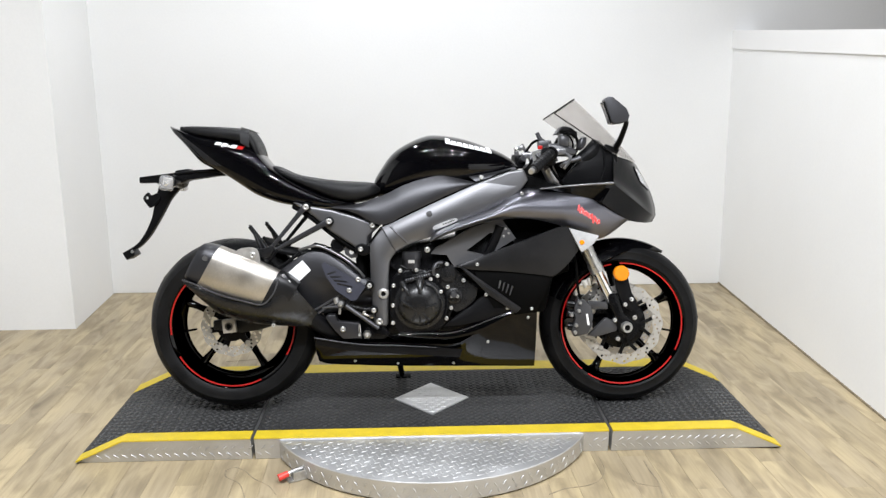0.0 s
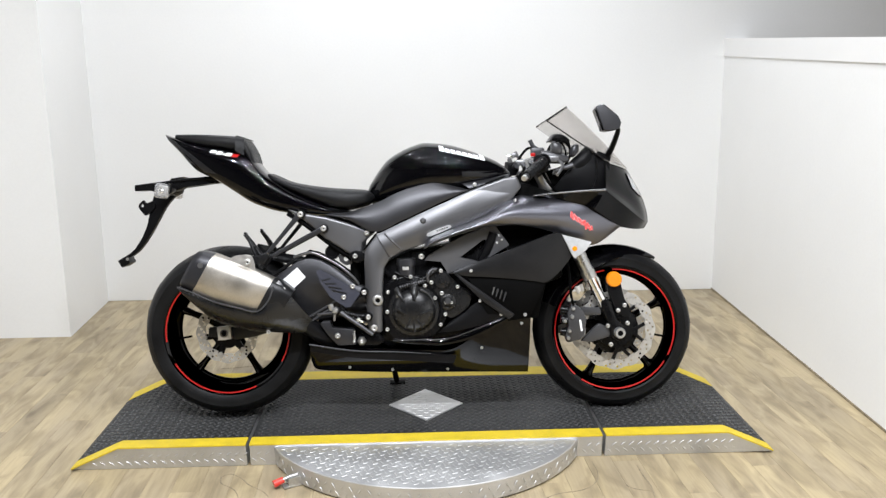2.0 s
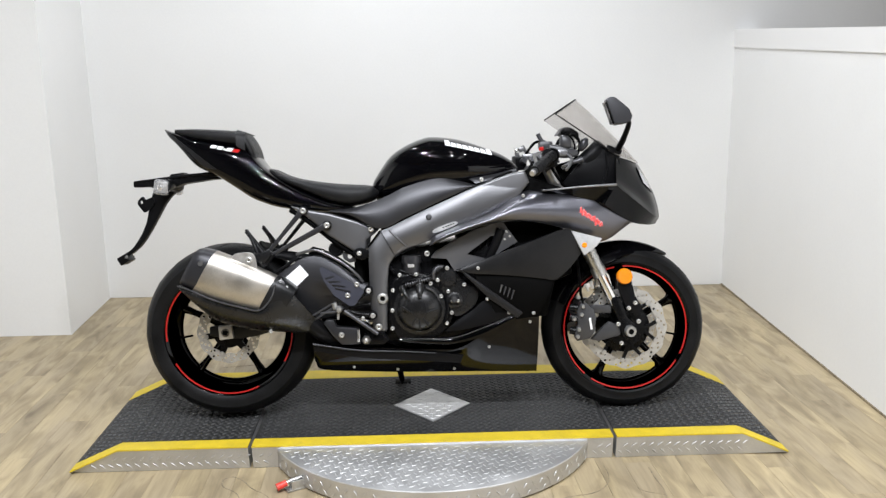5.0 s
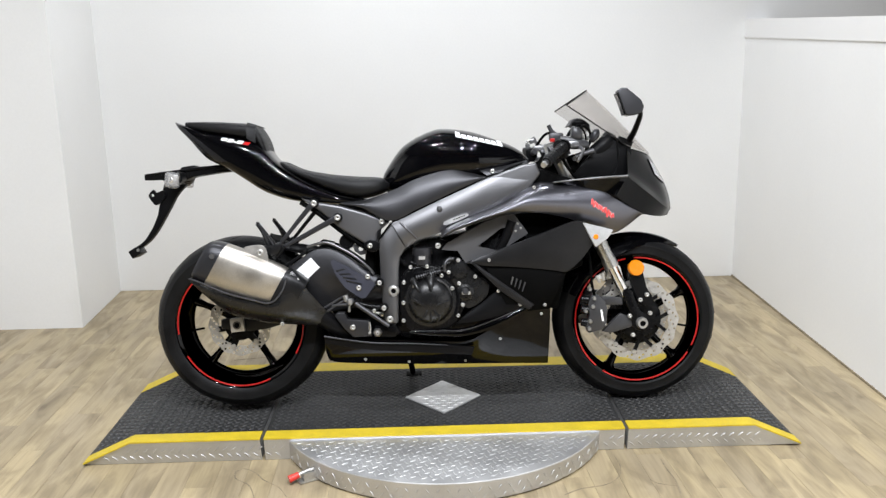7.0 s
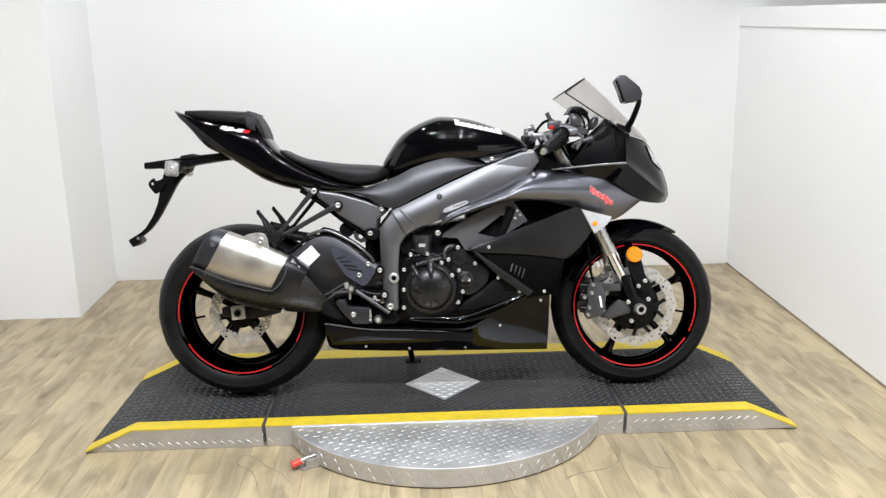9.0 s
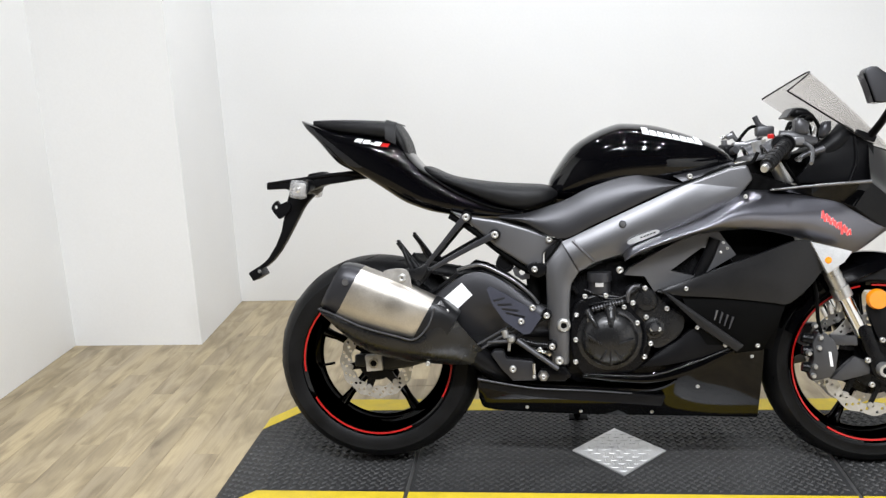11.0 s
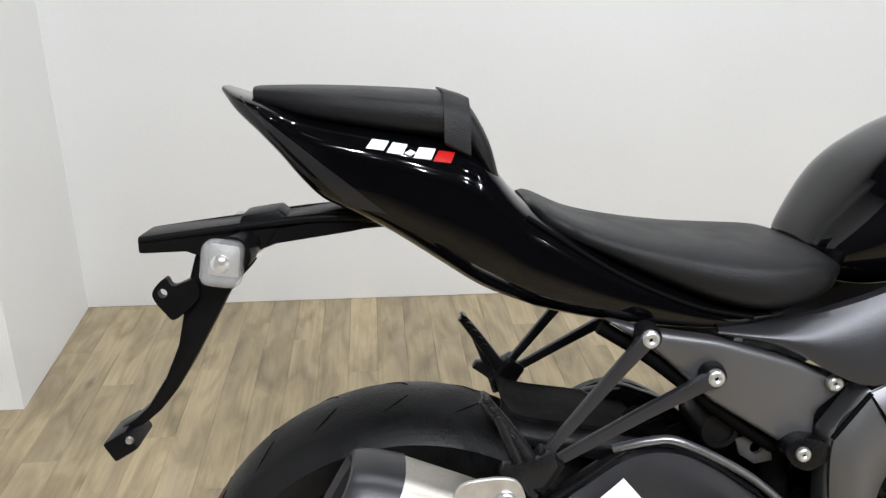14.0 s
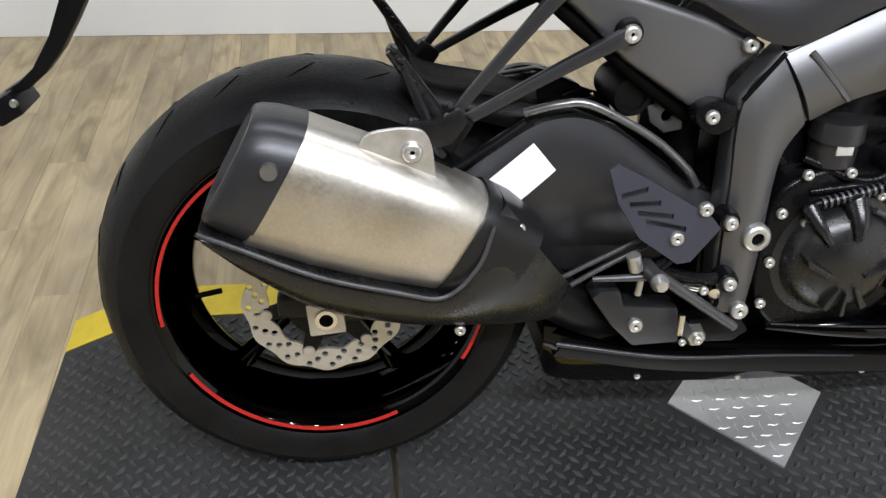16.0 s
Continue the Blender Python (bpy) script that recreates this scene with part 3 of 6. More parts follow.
    # red tape
    for a0, a1 in tape_arcs:
        n = max(6, int((a1 - a0) / 4))
        bm = bmesh.new()
        rings = []
        for i in range(n + 1):
            a = radians(a0 + (a1 - a0) * i / n)
            rings.append([(cx + r * math.cos(a), y, cz + r * math.sin(a)) for r, y in ((rim_r - 0.0075, -rw - 0.0030), (rim_r - 0.0075, -rw - 0.0048), (rim_r - 0.0030, -rw - 0.0056), (rim_r - 0.0030, -rw - 0.0040))])
        skin(bm, rings)
        part("rim_tape", bm, RED, ob, "red rim stripe")
    part("valve", tube([(cx + (rim_r - 0.026) * math.cos(radians(valve_at)), -0.010, cz + (rim_r - 0.026) * math.sin(radians(valve_at))), (cx + (rim_r - 0.075) * math.cos(radians(valve_at)), -0.006, cz + (rim_r - 0.075) * math.sin(radians(valve_at)))], 0.004), MATTE, ob)
    # petal disc with drilled holes
    for side in ((-1, 1) if name == "front_wheel" else (-1,)):
        waves = 12
        outer = [(cx + r * math.cos(a), cz + r * math.sin(a)) for a, r in ((2 * math.pi * i / 96, disc_r * (1 + 0.022 * math.cos(waves * 2 * math.pi * i / 96))) for i in range(96))]
        inner = [(cx + r * math.cos(a), cz + r * math.sin(a)) for a, r in ((2 * math.pi * i / 72, disc_in * (1 - 0.03 * math.cos(waves * 2 * math.pi * i / 72))) for i in range(72))]
        holes = [inner]
        mid = (disc_r + disc_in) / 2
        span = (disc_r - disc_in) * 0.28
        for i in range(60):
            a = 2 * math.pi * (i + 0.5) / 60
            r = mid + (span if i % 3 == 0 else -span if i % 3 == 2 else 0)
            holes.append(circle(cx + r * math.cos(a), cz + r * math.sin(a), 0.0046, 8))
        y = disc_y * -side
        disc = part("brake_disc", plate(outer, y - 0.0025, y + 0.0025, holes), STEEL, ob, "drilled steel petal brake disc")
        carrier = [plate(circle(cx, cz, 0.066 if name == "front_wheel" else 0.055, 32), y - 0.004, y + 0.004, [circle(cx, cz, 0.022, 16)], 0.001, 1)]
        for k in range(arms):
            a = 2 * math.pi * k / arms + 0.2
            p, q = 0.045, disc_in + 0.006
            t = 0.009 if name == "front_wheel" else 0.013
            ca, sa = math.cos(a), math.sin(a)
            cb, sb = math.cos(a + (0.55 if k % 2 else -0.55) * (name == "front_wheel")), math.sin(a + (0.55 if k % 2 else -0.55) * (name == "front_wheel"))
            carrier.append(plate([(cx + p * cb - t * sb, cz + p * sb + t * cb), (cx + q * ca - t * 0.7 * sa, cz + q * sa + t * 0.7 * ca), (cx + q * ca + t * 0.7 * sa, cz + q * sa - t * 0.7 * ca), (cx + p * cb + t * sb, cz + p * sb - t * cb)], y - 0.0045, y + 0.0035, (), 0.001, 1))
        part("disc_carrier", carrier[0], ENGINE, ob)
        for bm in carrier[1:]:
            part("carrier_arm", bm, ENGINE, ob)
        for k in range(arms):
            a = 2 * math.pi * k / arms + 0.2
            part("disc_button", lathe([(0, -0.004), (0.0075, -0.004), (0.009, -0.001), (0.009, 0.003), (0, 0.003)], cx + (disc_in + 0.004) * math.cos(a), cz + (disc_in + 0.004) * math.sin(a), 12), STEEL, ob).location.y = y - 0.003
    return ob


wheel("rear_wheel", RX, RZ, RR, 0.180, 0.222, 157, ((100, 188), (210, 296), (330, 362)), 0.108, 0.076, -0.088, 189, 6)
wheel("front_wheel", FX, FZ, FR, 0.120, 0.224, 243, ((100, 228), (236, 326), (333, 452)), 0.144, 0.112, -0.066, 349, 10)

# bolts: one mesh, copied along the bike
BOLT_HEAD = lathe([(0.0, -0.12), (0.22, -0.12), (0.26, -0.36), (0.70, -0.42), (0.93, -0.26), (1.0, 0.0), (1.0, 0.5)], seg=14)
bolt_me = bpy.data.meshes.new("bolt")
for f in BOLT_HEAD.faces:
    f.smooth = True
    f.material_index = 1 if all(v.co.x ** 2 + v.co.z ** 2 < 0.06 for v in f.verts) else 0
BOLT_HEAD.to_mesh(bolt_me)
bolt_me.materials.append(BOLT)
bolt_me.materials.append(MATTE)


def bolt(x, z, y, r=0.007, parent=None):
    ob = new("bolt", bolt_me)
    ob.parent = parent or bike
    ob.location, ob.scale = (x, y, z), (r, r, r)
    return ob


# swingarm, axle and hugger
def swing():
    return plate([(-0.76, 0.312), (-0.76, 0.345), (-0.66, 0.352), (-0.58, 0.405), (-0.545, 0.492), (-0.500, 0.535), (-0.437, 0.576), (-0.385, 0.584), (-0.330, 0.562), (-0.230, 0.490), (-0.170, 0.47), (-0.150, 0.42), (-0.20, 0.375), (-0.305, 0.370), (-0.433, 0.355), (-0.60, 0.308), (-0.66, 0.300)], -0.112, -0.088, (), 0.008, 3)


def arm_face():
    return panel([(-0.552, -0.122, 0.484), (-0.500, -0.126, 0.532), (-0.437, -0.128, 0.573), (-0.385, -0.128, 0.581), (-0.330, -0.128, 0.559), (-0.230, -0.126, 0.488), (-0.175, -0.122, 0.466)], [(-0.540, -0.112, 0.430), (-0.490, -0.106, 0.398), (-0.430, -0.102, 0.380), (-0.380, -0.100, 0.376), (-0.320, -0.100, 0.378), (-0.230, -0.104, 0.384), (-0.180, -0.108, 0.390)], 36, 12, 0.020)


both(arm_face, "arm_face", COVER, bike)
both(swing, "swingarm", SWING, bike, "dark grey cast swingarm")
part("axle_block", plate([(-0.722, 0.350), (-0.677, 0.355), (-0.672, 0.308), (-0.718, 0.304)], -0.146, -0.125, [circle(-0.697, 0.329, 0.011, 16)], 0.002), STEEL, bike, "square steel chain adjuster block")
part("axle_nut", lathe([(0.009, -0.150), (0.014, -0.150), (0.015, -0.135), (0.009, -0.135)], -0.697, 0.329, 24, closed=True), CHROME, bike)
part("axle_socket", lathe([(0, -0.1475), (0.0092, -0.1475), (0.0092, -0.138)], -0.697, 0.329, 20), MATTE, bike)
part("rear_axle", tube([(-0.697, -0.14, 0.329), (-0.697, 0.14, 0.329)], 0.010), GUNMETAL, bike)
part("caliper_rear", join(block((0.075, 0.05, 0.036), pose(-0.585, -0.090, 0.355, 0, 20, 0), 0.006), block((0.04, 0.03, 0.03), pose(-0.62, -0.088, 0.342), 0.005)), MATTE, bike, "black rear brake caliper")
part("hugger", panel([(-0.582, -0.078, 0.636), (-0.556, -0.080, 0.610), (-0.464, -0.085, 0.594), (-0.390, -0.085, 0.579)], [(-0.590, -0.095, 0.622), (-0.560, -0.095, 0.588), (-0.500, -0.098, 0.570), (-0.425, -0.098, 0.552)], 16, 6, 0.006), PLASTIC, bike, "black plastic rear hugger")
part("hugger_top", panel([(-0.576, 0.075, 0.620), (-0.550, 0.080, 0.596), (-0.464, 0.085, 0.578), (-0.390, 0.085, 0.564)], [(-0.582, -0.080, 0.636), (-0.556, -0.082, 0.611), (-0.464, -0.087, 0.595), (-0.390, -0.087, 0.580)], 16, 6, 0.0), MATTE, bike)
part("chain_guide", plate([(-0.420, 0.600), (-0.405, 0.610), (-0.330, 0.586), (-0.318, 0.560), (-0.338, 0.545), (-0.420, 0.580)], -0.052, -0.046, [[(-0.388 + 0.020 * k, 0.592 - 0.010 * k), (-0.366 + 0.020 * k, 0.600 - 0.010 * k), (-0.364 + 0.020 * k, 0.594 - 0.010 * k), (-0.386 + 0.020 * k, 0.586 - 0.010 * k)] for k in range(3)], 0.0), MATTE, bike, "black slotted chain guide")
vents = [[(-0.350 + 0.011 * k, 0.514 - 0.011 * k), (-0.318 + 0.018 * k, 0.522 - 0.018 * k), (-0.318 + 0.018 * k, 0.515 - 0.018 * k), (-0.348 + 0.011 * k, 0.507 - 0.011 * k)] for k in range(4)]
part("heel_guard", plate([(-0.367, 0.544), (-0.357, 0.551), (-0.315, 0.529), (-0.232, 0.478), (-0.220, 0.464), (-0.252, 0.420), (-0.269, 0.418), (-0.321, 0.455), (-0.352, 0.502)], -0.205, -0.200, vents, 0.0), SLATE, bike, "blue-grey slotted heel guard")
# light grey alloy here carries the highlight on a rubber hose
part("hose", tube([(-0.452, -0.125, 0.588), (-0.41, -0.135, 0.601), (-0.373, -0.14, 0.600), (-0.299, -0.145, 0.561), (-0.250, -0.145, 0.520), (-0.228, -0.135, 0.492)], 0.0054), LEVER, bike, "rubber brake hose, its highlight put into the grey")
part("arm_ridge", tube([(-0.560, -0.128, 0.505), (-0.500, -0.13, 0.543), (-0.450, -0.13, 0.578)], 0.006), PLASTIC, bike)

# exhaust: silencer along its own axis
E0, EU = Vector((-0.742, -0.190, 0.552)), Vector((0.928, 0.0, -0.372))
EV = Vector((0.372, 0.0, 0.928))


def can_ring(s, up, down, half, shear=0.28, power=3.0, n=32, yc=0.0):
    ring = []
    for i in range(n):
        t = 2 * math.pi * i / n
        cy, cz = math.cos(t), math.sin(t)
        v = math.copysign(abs(cz) ** (2 / power), cz)
        v = v * (up if v > 0 else down)
        ring.append(E0 + EU * (s + shear * v * 0.5) + EV * v + Vector((0, yc + half * math.copysign(abs(cy) ** (2 / power), cy), 0)))
    return ring


bm = bmesh.new()
skin(bm, [can_ring(0.0, 0.066, 0.090, 0.060, power=2.9), can_ring(0.002, 0.069, 0.093, 0.063, power=2.9), can_ring(0.08, 0.069, 0.090, 0.063, power=2.9), can_ring(0.16, 0.066, 0.084, 0.061, power=2.9), can_ring(0.222, 0.060, 0.074, 0.057, power=2.9), can_ring(0.232, 0.056, 0.068, 0.053), can_ring(0.234, 0.052, 0.062, 0.049)])
silencer = part("silencer", bm, TITAN, bike, "brushed titanium exhaust silencer", smooth=35)
bm = bmesh.new()
skin(bm, [can_ring(0.004, 0.070, 0.084, 0.065), can_ring(-0.026, 0.066, 0.081, 0.064), can_ring(-0.044, 0.061, 0.078, 0.061), can_ring(-0.050, 0.057, 0.073, 0.057), can_ring(-0.051, 0.051, 0.066, 0.051), can_ring(-0.044, 0.044, 0.058, 0.044), can_ring(-0.010, 0.040, 0.050, 0.038)], caps=True)
part("end_cap", bm, COVER, silencer, "dark tail end cap of the silencer", smooth=35)
bm = bmesh.new()
skin(bm, [can_ring(0.220, 0.058, 0.072, 0.056), can_ring(0.221, 0.063, 0.077, 0.060), can_ring(0.230, 0.063, 0.077, 0.060), can_ring(0.256, 0.060, 0.072, 0.058), can_ring(0.300, 0.046, 0.058, 0.048), can_ring(0.301, 0.036, 0.046, 0.040)])
part("collar", bm, SWING, silencer, "dark collar where the pipe enters the silencer", smooth=35)
part("guard", panel([(-0.826, -0.236, 0.502), (-0.790, -0.246, 0.490), (-0.703, -0.250, 0.452), (-0.616, -0.250, 0.427), (-0.558, -0.248, 0.416), (-0.524, -0.246, 0.452), (-0.508, -0.242, 0.498), (-0.490, -0.230, 0.518)],
                    [(-0.815, -0.205, 0.476), (-0.770, -0.200, 0.425), (-0.707, -0.195, 0.376), (-0.615, -0.190, 0.347), (-0.530, -0.185, 0.336), (-0.460, -0.180, 0.330), (-0.408, -0.175, 0.335), (-0.386, -0.170, 0.372)], 44, 12, 0.022, lip=0.05), CLUTCH, silencer, "dark moulded heat guard under the silencer")
part("guard_rim", tube([(-0.826, -0.244, 0.502), (-0.790, -0.254, 0.491), (-0.703, -0.259, 0.453), (-0.616, -0.259, 0.428), (-0.562, -0.256, 0.417), (-0.524, -0.253, 0.452), (-0.506, -0.248, 0.500)], 0.0028, 40, 8), GUNMETAL, silencer)
part("guard_back", plate([(-0.80, 0.46), (-0.70, 0.40), (-0.60, 0.365), (-0.42, 0.345), (-0.40, 0.37), (-0.49, 0.50), (-0.54, 0.43), (-0.70, 0.46)], -0.185, -0.165), MATTE, silencer)
part("end_cap_rivet", lathe([(0, -0.003), (0.009, -0.003), (0.010, 0.003), (0, 0.003)], -0.745, 0.575, 16), LEVER, silencer).location.y = -0.2555
part("link_pipe", tube([(-0.455, -0.160, 0.395), (-0.41, -0.150, 0.355), (-0.33, -0.12, 0.295), (-0.20, -0.06, 0.235), (0.05, -0.02, 0.22)], (0.034, 0.028)), PLASTIC, bike, "dark exhaust link pipe")
part("silencer_bracket", plate(soft([(-0.650, 0.592), (-0.630, 0.604), (-0.583, 0.602), (-0.570, 0.560), (-0.577, 0.530), (-0.645, 0.565)], 8), -0.222, -0.216, (), 0.001, 1), STEEL, bike, "bright steel hanger plate")
bolt(-0.595, 0.580, -0.224, 0.012)
bolt(-0.534, 0.339, -0.205, 0.007)
bolt(-0.475, 0.487, -0.232, 0.008)

# subframe: side plates, stays and pillion hangers
def subplate():
    return plate([(-0.470, 0.757), (-0.414, 0.742), (-0.335, 0.728), (-0.250, 0.702), (-0.168, 0.669), (-0.211, 0.633), (-0.214, 0.572), (-0.240, 0.586), (-0.341, 0.652), (-0.405, 0.712)], -0.144, -0.116, (), 0.012, 4)


both(subplate, "subframe_plate", FRAME, bike, "grey painted subframe side plate")
both(lambda: tube([(-0.47, -0.118, 0.742), (-0.41, -0.125, 0.703), (-0.31, -0.125, 0.622), (-0.250, -0.12, 0.580)], 0.009), "subframe_tube", MATTE, bike)


STAYS = (("hanger_stay", [(-0.425, -0.150, 0.737), (-0.47, -0.156, 0.685), (-0.542, -0.160, 0.600)], 0.0075), ("hanger_stay", [(-0.346, -0.150, 0.687), (-0.43, -0.156, 0.645), (-0.536, -0.160, 0.588)], 0.0075), ("peg_arm", [(-0.613, -0.160, 0.674), (-0.588, -0.160, 0.640), (-0.560, -0.160, 0.598), (-0.545, -0.160, 0.568)], (0.007, 0.011)), ("peg_arm", [(-0.598, -0.165, 0.655), (-0.575, -0.170, 0.600), (-0.558, -0.165, 0.552)], (0.006, 0.009)))
for side in (1, -1):
    hub = block((0.034, 0.03, 0.048), pose(-0.545, -0.158 * side, 0.583, 0, 35, 0), 0.007, 3)
    hanger = part("pillion_hanger", hub, PLASTIC, bike, "black forked pillion foot-peg hanger")
    for name, pts, r in STAYS:
        if name == "hanger_stay":
            line = curve([Vector((x, 0, z)) for x, y, z in pts], 12)
            edge = []
            for sign in (1, -1):
                row = []
                for i, p in enumerate(line):
                    d = (line[min(i + 1, 11)] - line[max(i - 1, 0)]).normalized()
                    w = 0.0100 - 0.0042 * (i / 11) ** 0.7
                    row.append((p.x - d.z * w * sign, p.z + d.x * w * sign))
                edge += row if sign > 0 else row[::-1]
            part(name, plate(edge, -0.158 * side - 0.006, -0.158 * side + 0.006, (), 0.003, 2), COVER, hanger)
        else:
            part(name, tube([(x, y * side, z) for x, y, z in pts], r), SWING, hanger)
    for x, z in ((-0.421, 0.738), (-0.343, 0.688)):
        bm = lathe([(0, -0.158), (0.014, -0.158), (0.016, -0.148), (0.016, -0.135), (0, -0.135)], x, z, 18)
        bm.transform(Matrix.Diagonal((1, side, 1, 1)))
        part("stay_boss", bm, PLASTIC, hanger)
for side in (1, -1):
    for k in range(5):
        part("peg_tooth", block((0.010, 0.022, 0.006), pose(-0.610 + 0.0075 * k, -0.160 * side, 0.676 - 0.0115 * k, 0, 32, 0), 0.0015, 1), SWING, bike)
    part("peg_lug", plate([(-0.598, 0.590), (-0.592, 0.600), (-0.560, 0.600), (-0.536, 0.612), (-0.528, 0.596), (-0.545, 0.570), (-0.566, 0.566), (-0.586, 0.582)], -0.172 * side - 0.008, -0.172 * side + 0.008, (), 0.003), SWING, bike)
part("muffler_mount", block((0.05, 0.05, 0.06), pose(-0.575, -0.155, 0.53, 0, 30, 0), 0.01), MATTE, bike)
bolt(-0.421, 0.738, -0.161, 0.011), bolt(-0.343, 0.688, -0.161, 0.011)
part("reservoir", lathe([(0, -0.116), (0.016, -0.116), (0.017, -0.119), (0.023, -0.119), (0.026, -0.114), (0.026, -0.04), (0.023, -0.035), (0, -0.035)], -0.318, 0.603, 28), PLASTIC, bike, "black shock reservoir")
part("reservoir_bracket", plate([(-0.298, 0.590), (-0.272, 0.602), (-0.252, 0.585), (-0.250, 0.560), (-0.272, 0.556), (-0.292, 0.570)], -0.118, -0.112, [circle(-0.271, 0.578, 0.008, 14)], 0.001), GUNMETAL, bike, "grey bracket with a round hole")
part("shock_linkage", join(tube([(-0.235, -0.10, 0.60), (-0.24, -0.10, 0.54), (-0.235, -0.10, 0.46)], 0.018), block((0.06, 0.08, 0.16), pose(-0.23, -0.03, 0.50), 0.01)), MATTE, bike)
part("frame_lug", plate(soft([(-0.256, 0.597), (-0.236, 0.610), (-0.206, 0.602), (-0.202, 0.582), (-0.226, 0.568), (-0.248, 0.578)], 8), -0.165, -0.135, (), 0.004), ENGINE, bike)
bolt(-0.236, 0.591, -0.168, 0.009), bolt(-0.195, 0.671, -0.150, 0.010)

# main frame
def main_frame():
    return plate([(-0.206, 0.610), (-0.163, 0.668), (0.0, 0.742), (0.160, 0.809), (0.284, 0.852), (0.330, 0.858), (0.345, 0.82), (0.302, 0.765), (0.196, 0.715), (0.128, 0.672), (0.004, 0.628), (-0.069, 0.605), (-0.118, 0.578), (-0.136, 0.548), (-0.141, 0.500), (-0.146, 0.326), (-0.160, 0.318), (-0.193, 0.322), (-0.200, 0.400), (-0.204, 0.499)], -0.164, -0.125, (), 0.008, 3)


both(main_frame, "main_frame", FRAME, bike, "grey painted aluminium perimeter frame")
def frame_spar():
    return panel([(-0.160, -0.166, 0.664), (0.0, -0.168, 0.738), (0.160, -0.164, 0.805), (0.284, -0.150, 0.848), (0.333, -0.140, 0.852)], [(-0.114, -0.168, 0.584), (-0.069, -0.171, 0.609), (0.004, -0.171, 0.632), (0.128, -0.168, 0.676), (0.300, -0.158, 0.770)], 40, 12, 0.013)


def frame_pillar():
    return panel([(-0.162, -0.166, 0.662), (-0.201, -0.168, 0.606), (-0.199, -0.170, 0.499), (-0.196, -0.172, 0.400), (-0.189, -0.170, 0.326)], [(-0.118, -0.166, 0.580), (-0.139, -0.168, 0.545), (-0.145, -0.170, 0.500), (-0.147, -0.172, 0.400), (-0.150, -0.170, 0.330)], 36, 10, 0.009)


both(frame_spar, "frame_spar", FRAME, bike)
both(frame_pillar, "frame_pillar", FRAME, bike)
part("frame_seam", tube([(-0.132, -0.174, 0.668), (-0.105, -0.180, 0.640), (-0.076, -0.176, 0.612)], 0.004), FRAME, bike)
part("frame_joint", tube([(-0.205, -0.172, 0.612), (-0.163, -0.1725, 0.667)], 0.003), MATTE, bike)
part("pivot_nut", lathe([(0.0085, -0.178), (0.0085, -0.189), (0.013, -0.190), (0.017, -0.188), (0.019, -0.184), (0.019, -0.172)], -0.160, 0.438, 28), BOLT, bike, "grey swingarm pivot nut with a hollow centre")
part("pivot_socket", lathe([(0, -0.1855), (0.0088, -0.1855), (0.0088, -0.172)], -0.160, 0.438, 20), MATTE, bike)
part("frame_plug", lathe([(0, -0.188), (0.007, -0.187), (0.010, -0.183), (0.010, -0.170)], 0.001, 0.710, 16), FRAME, bike)
part("frame_badge", plate(soft([(0.019, 0.668), (0.086, 0.692), (0.092, 0.682), (0.023, 0.656)], 8), -0.1870, -0.1780, (), 0.0), BADGE, bike, "small silver badge with unreadable lettering")
for k in range(5):
    part("badge_mark", plate([(0.046 + k * 0.0085, 0.6745 + k * 0.003), (0.052 + k * 0.0085, 0.6766 + k * 0.003), (0.053 + k * 0.0085, 0.6735 + k * 0.003), (0.047 + k * 0.0085, 0.6714 + k * 0.003)], -0.1876, -0.1865), MATTE, bike)

# tank side covers
def tank_cover():
    return panel([(-0.330, -0.118, 0.740), (-0.259, -0.135, 0.744), (-0.154, -0.148, 0.776), (-0.076, -0.152, 0.812), (0.023, -0.152, 0.838), (0.082, -0.148, 0.834), (0.162, -0.140, 0.815)], [(-0.334, -0.132, 0.732), (-0.260, -0.150, 0.718), (-0.163, -0.168, 0.674), (-0.076, -0.172, 0.710), (0.005, -0.172, 0.746), (0.082, -0.166, 0.780), (0.164, -0.150, 0.811)], 36, 10, 0.010)


both(tank_cover, "tank_cover", COVER, bike, "dark grey moulded cover under the tank")
part("tank_skirt", panel([(0.13, -0.130, 0.842), (0.20, -0.130, 0.846), (0.305, -0.105, 0.868)], [(0.165, -0.150, 0.818), (0.21, -0.148, 0.830), (0.310, -0.115, 0.858)], 14, 5, 0.004), COVER, bike)
bolt(0.183, 0.832, -0.152, 0.008)
part("frame_gap", tube([(-0.160, -0.160, 0.671), (0.0, -0.164, 0.743), (0.160, -0.150, 0.810), (0.290, -0.125, 0.856)], 0.006), MATTE, bike)

# tank
tank = part("fuel_tank", body([(-0.192, 0.785, 0.822, 0.050), (-0.180, 0.770, 0.848, 0.080), (-0.130, 0.760, 0.918, 0.118), (-0.074, 0.765, 0.957, 0.138), (-0.012, 0.775, 0.982, 0.150), (0.031, 0.780, 0.986, 0.156), (0.119, 0.790, 0.974, 0.156), (0.229, 0.815, 0.936, 0.132), (0.285, 0.835, 0.908, 0.105), (0.318, 0.855, 0.878, 0.062)], 40, 60, 2.5), GLOSS, bike, "gloss black fuel tank")


TANK = [(-0.192, 0.785, 0.822, 0.050), (-0.180, 0.770, 0.848, 0.080), (-0.130, 0.760, 0.918, 0.118), (-0.074, 0.765, 0.957, 0.138), (-0.012, 0.775, 0.982, 0.150), (0.031, 0.780, 0.986, 0.156), (0.119, 0.790, 0.974, 0.156), (0.229, 0.815, 0.936, 0.132), (0.285, 0.835, 0.908, 0.105), (0.318, 0.855, 0.878, 0.062)]


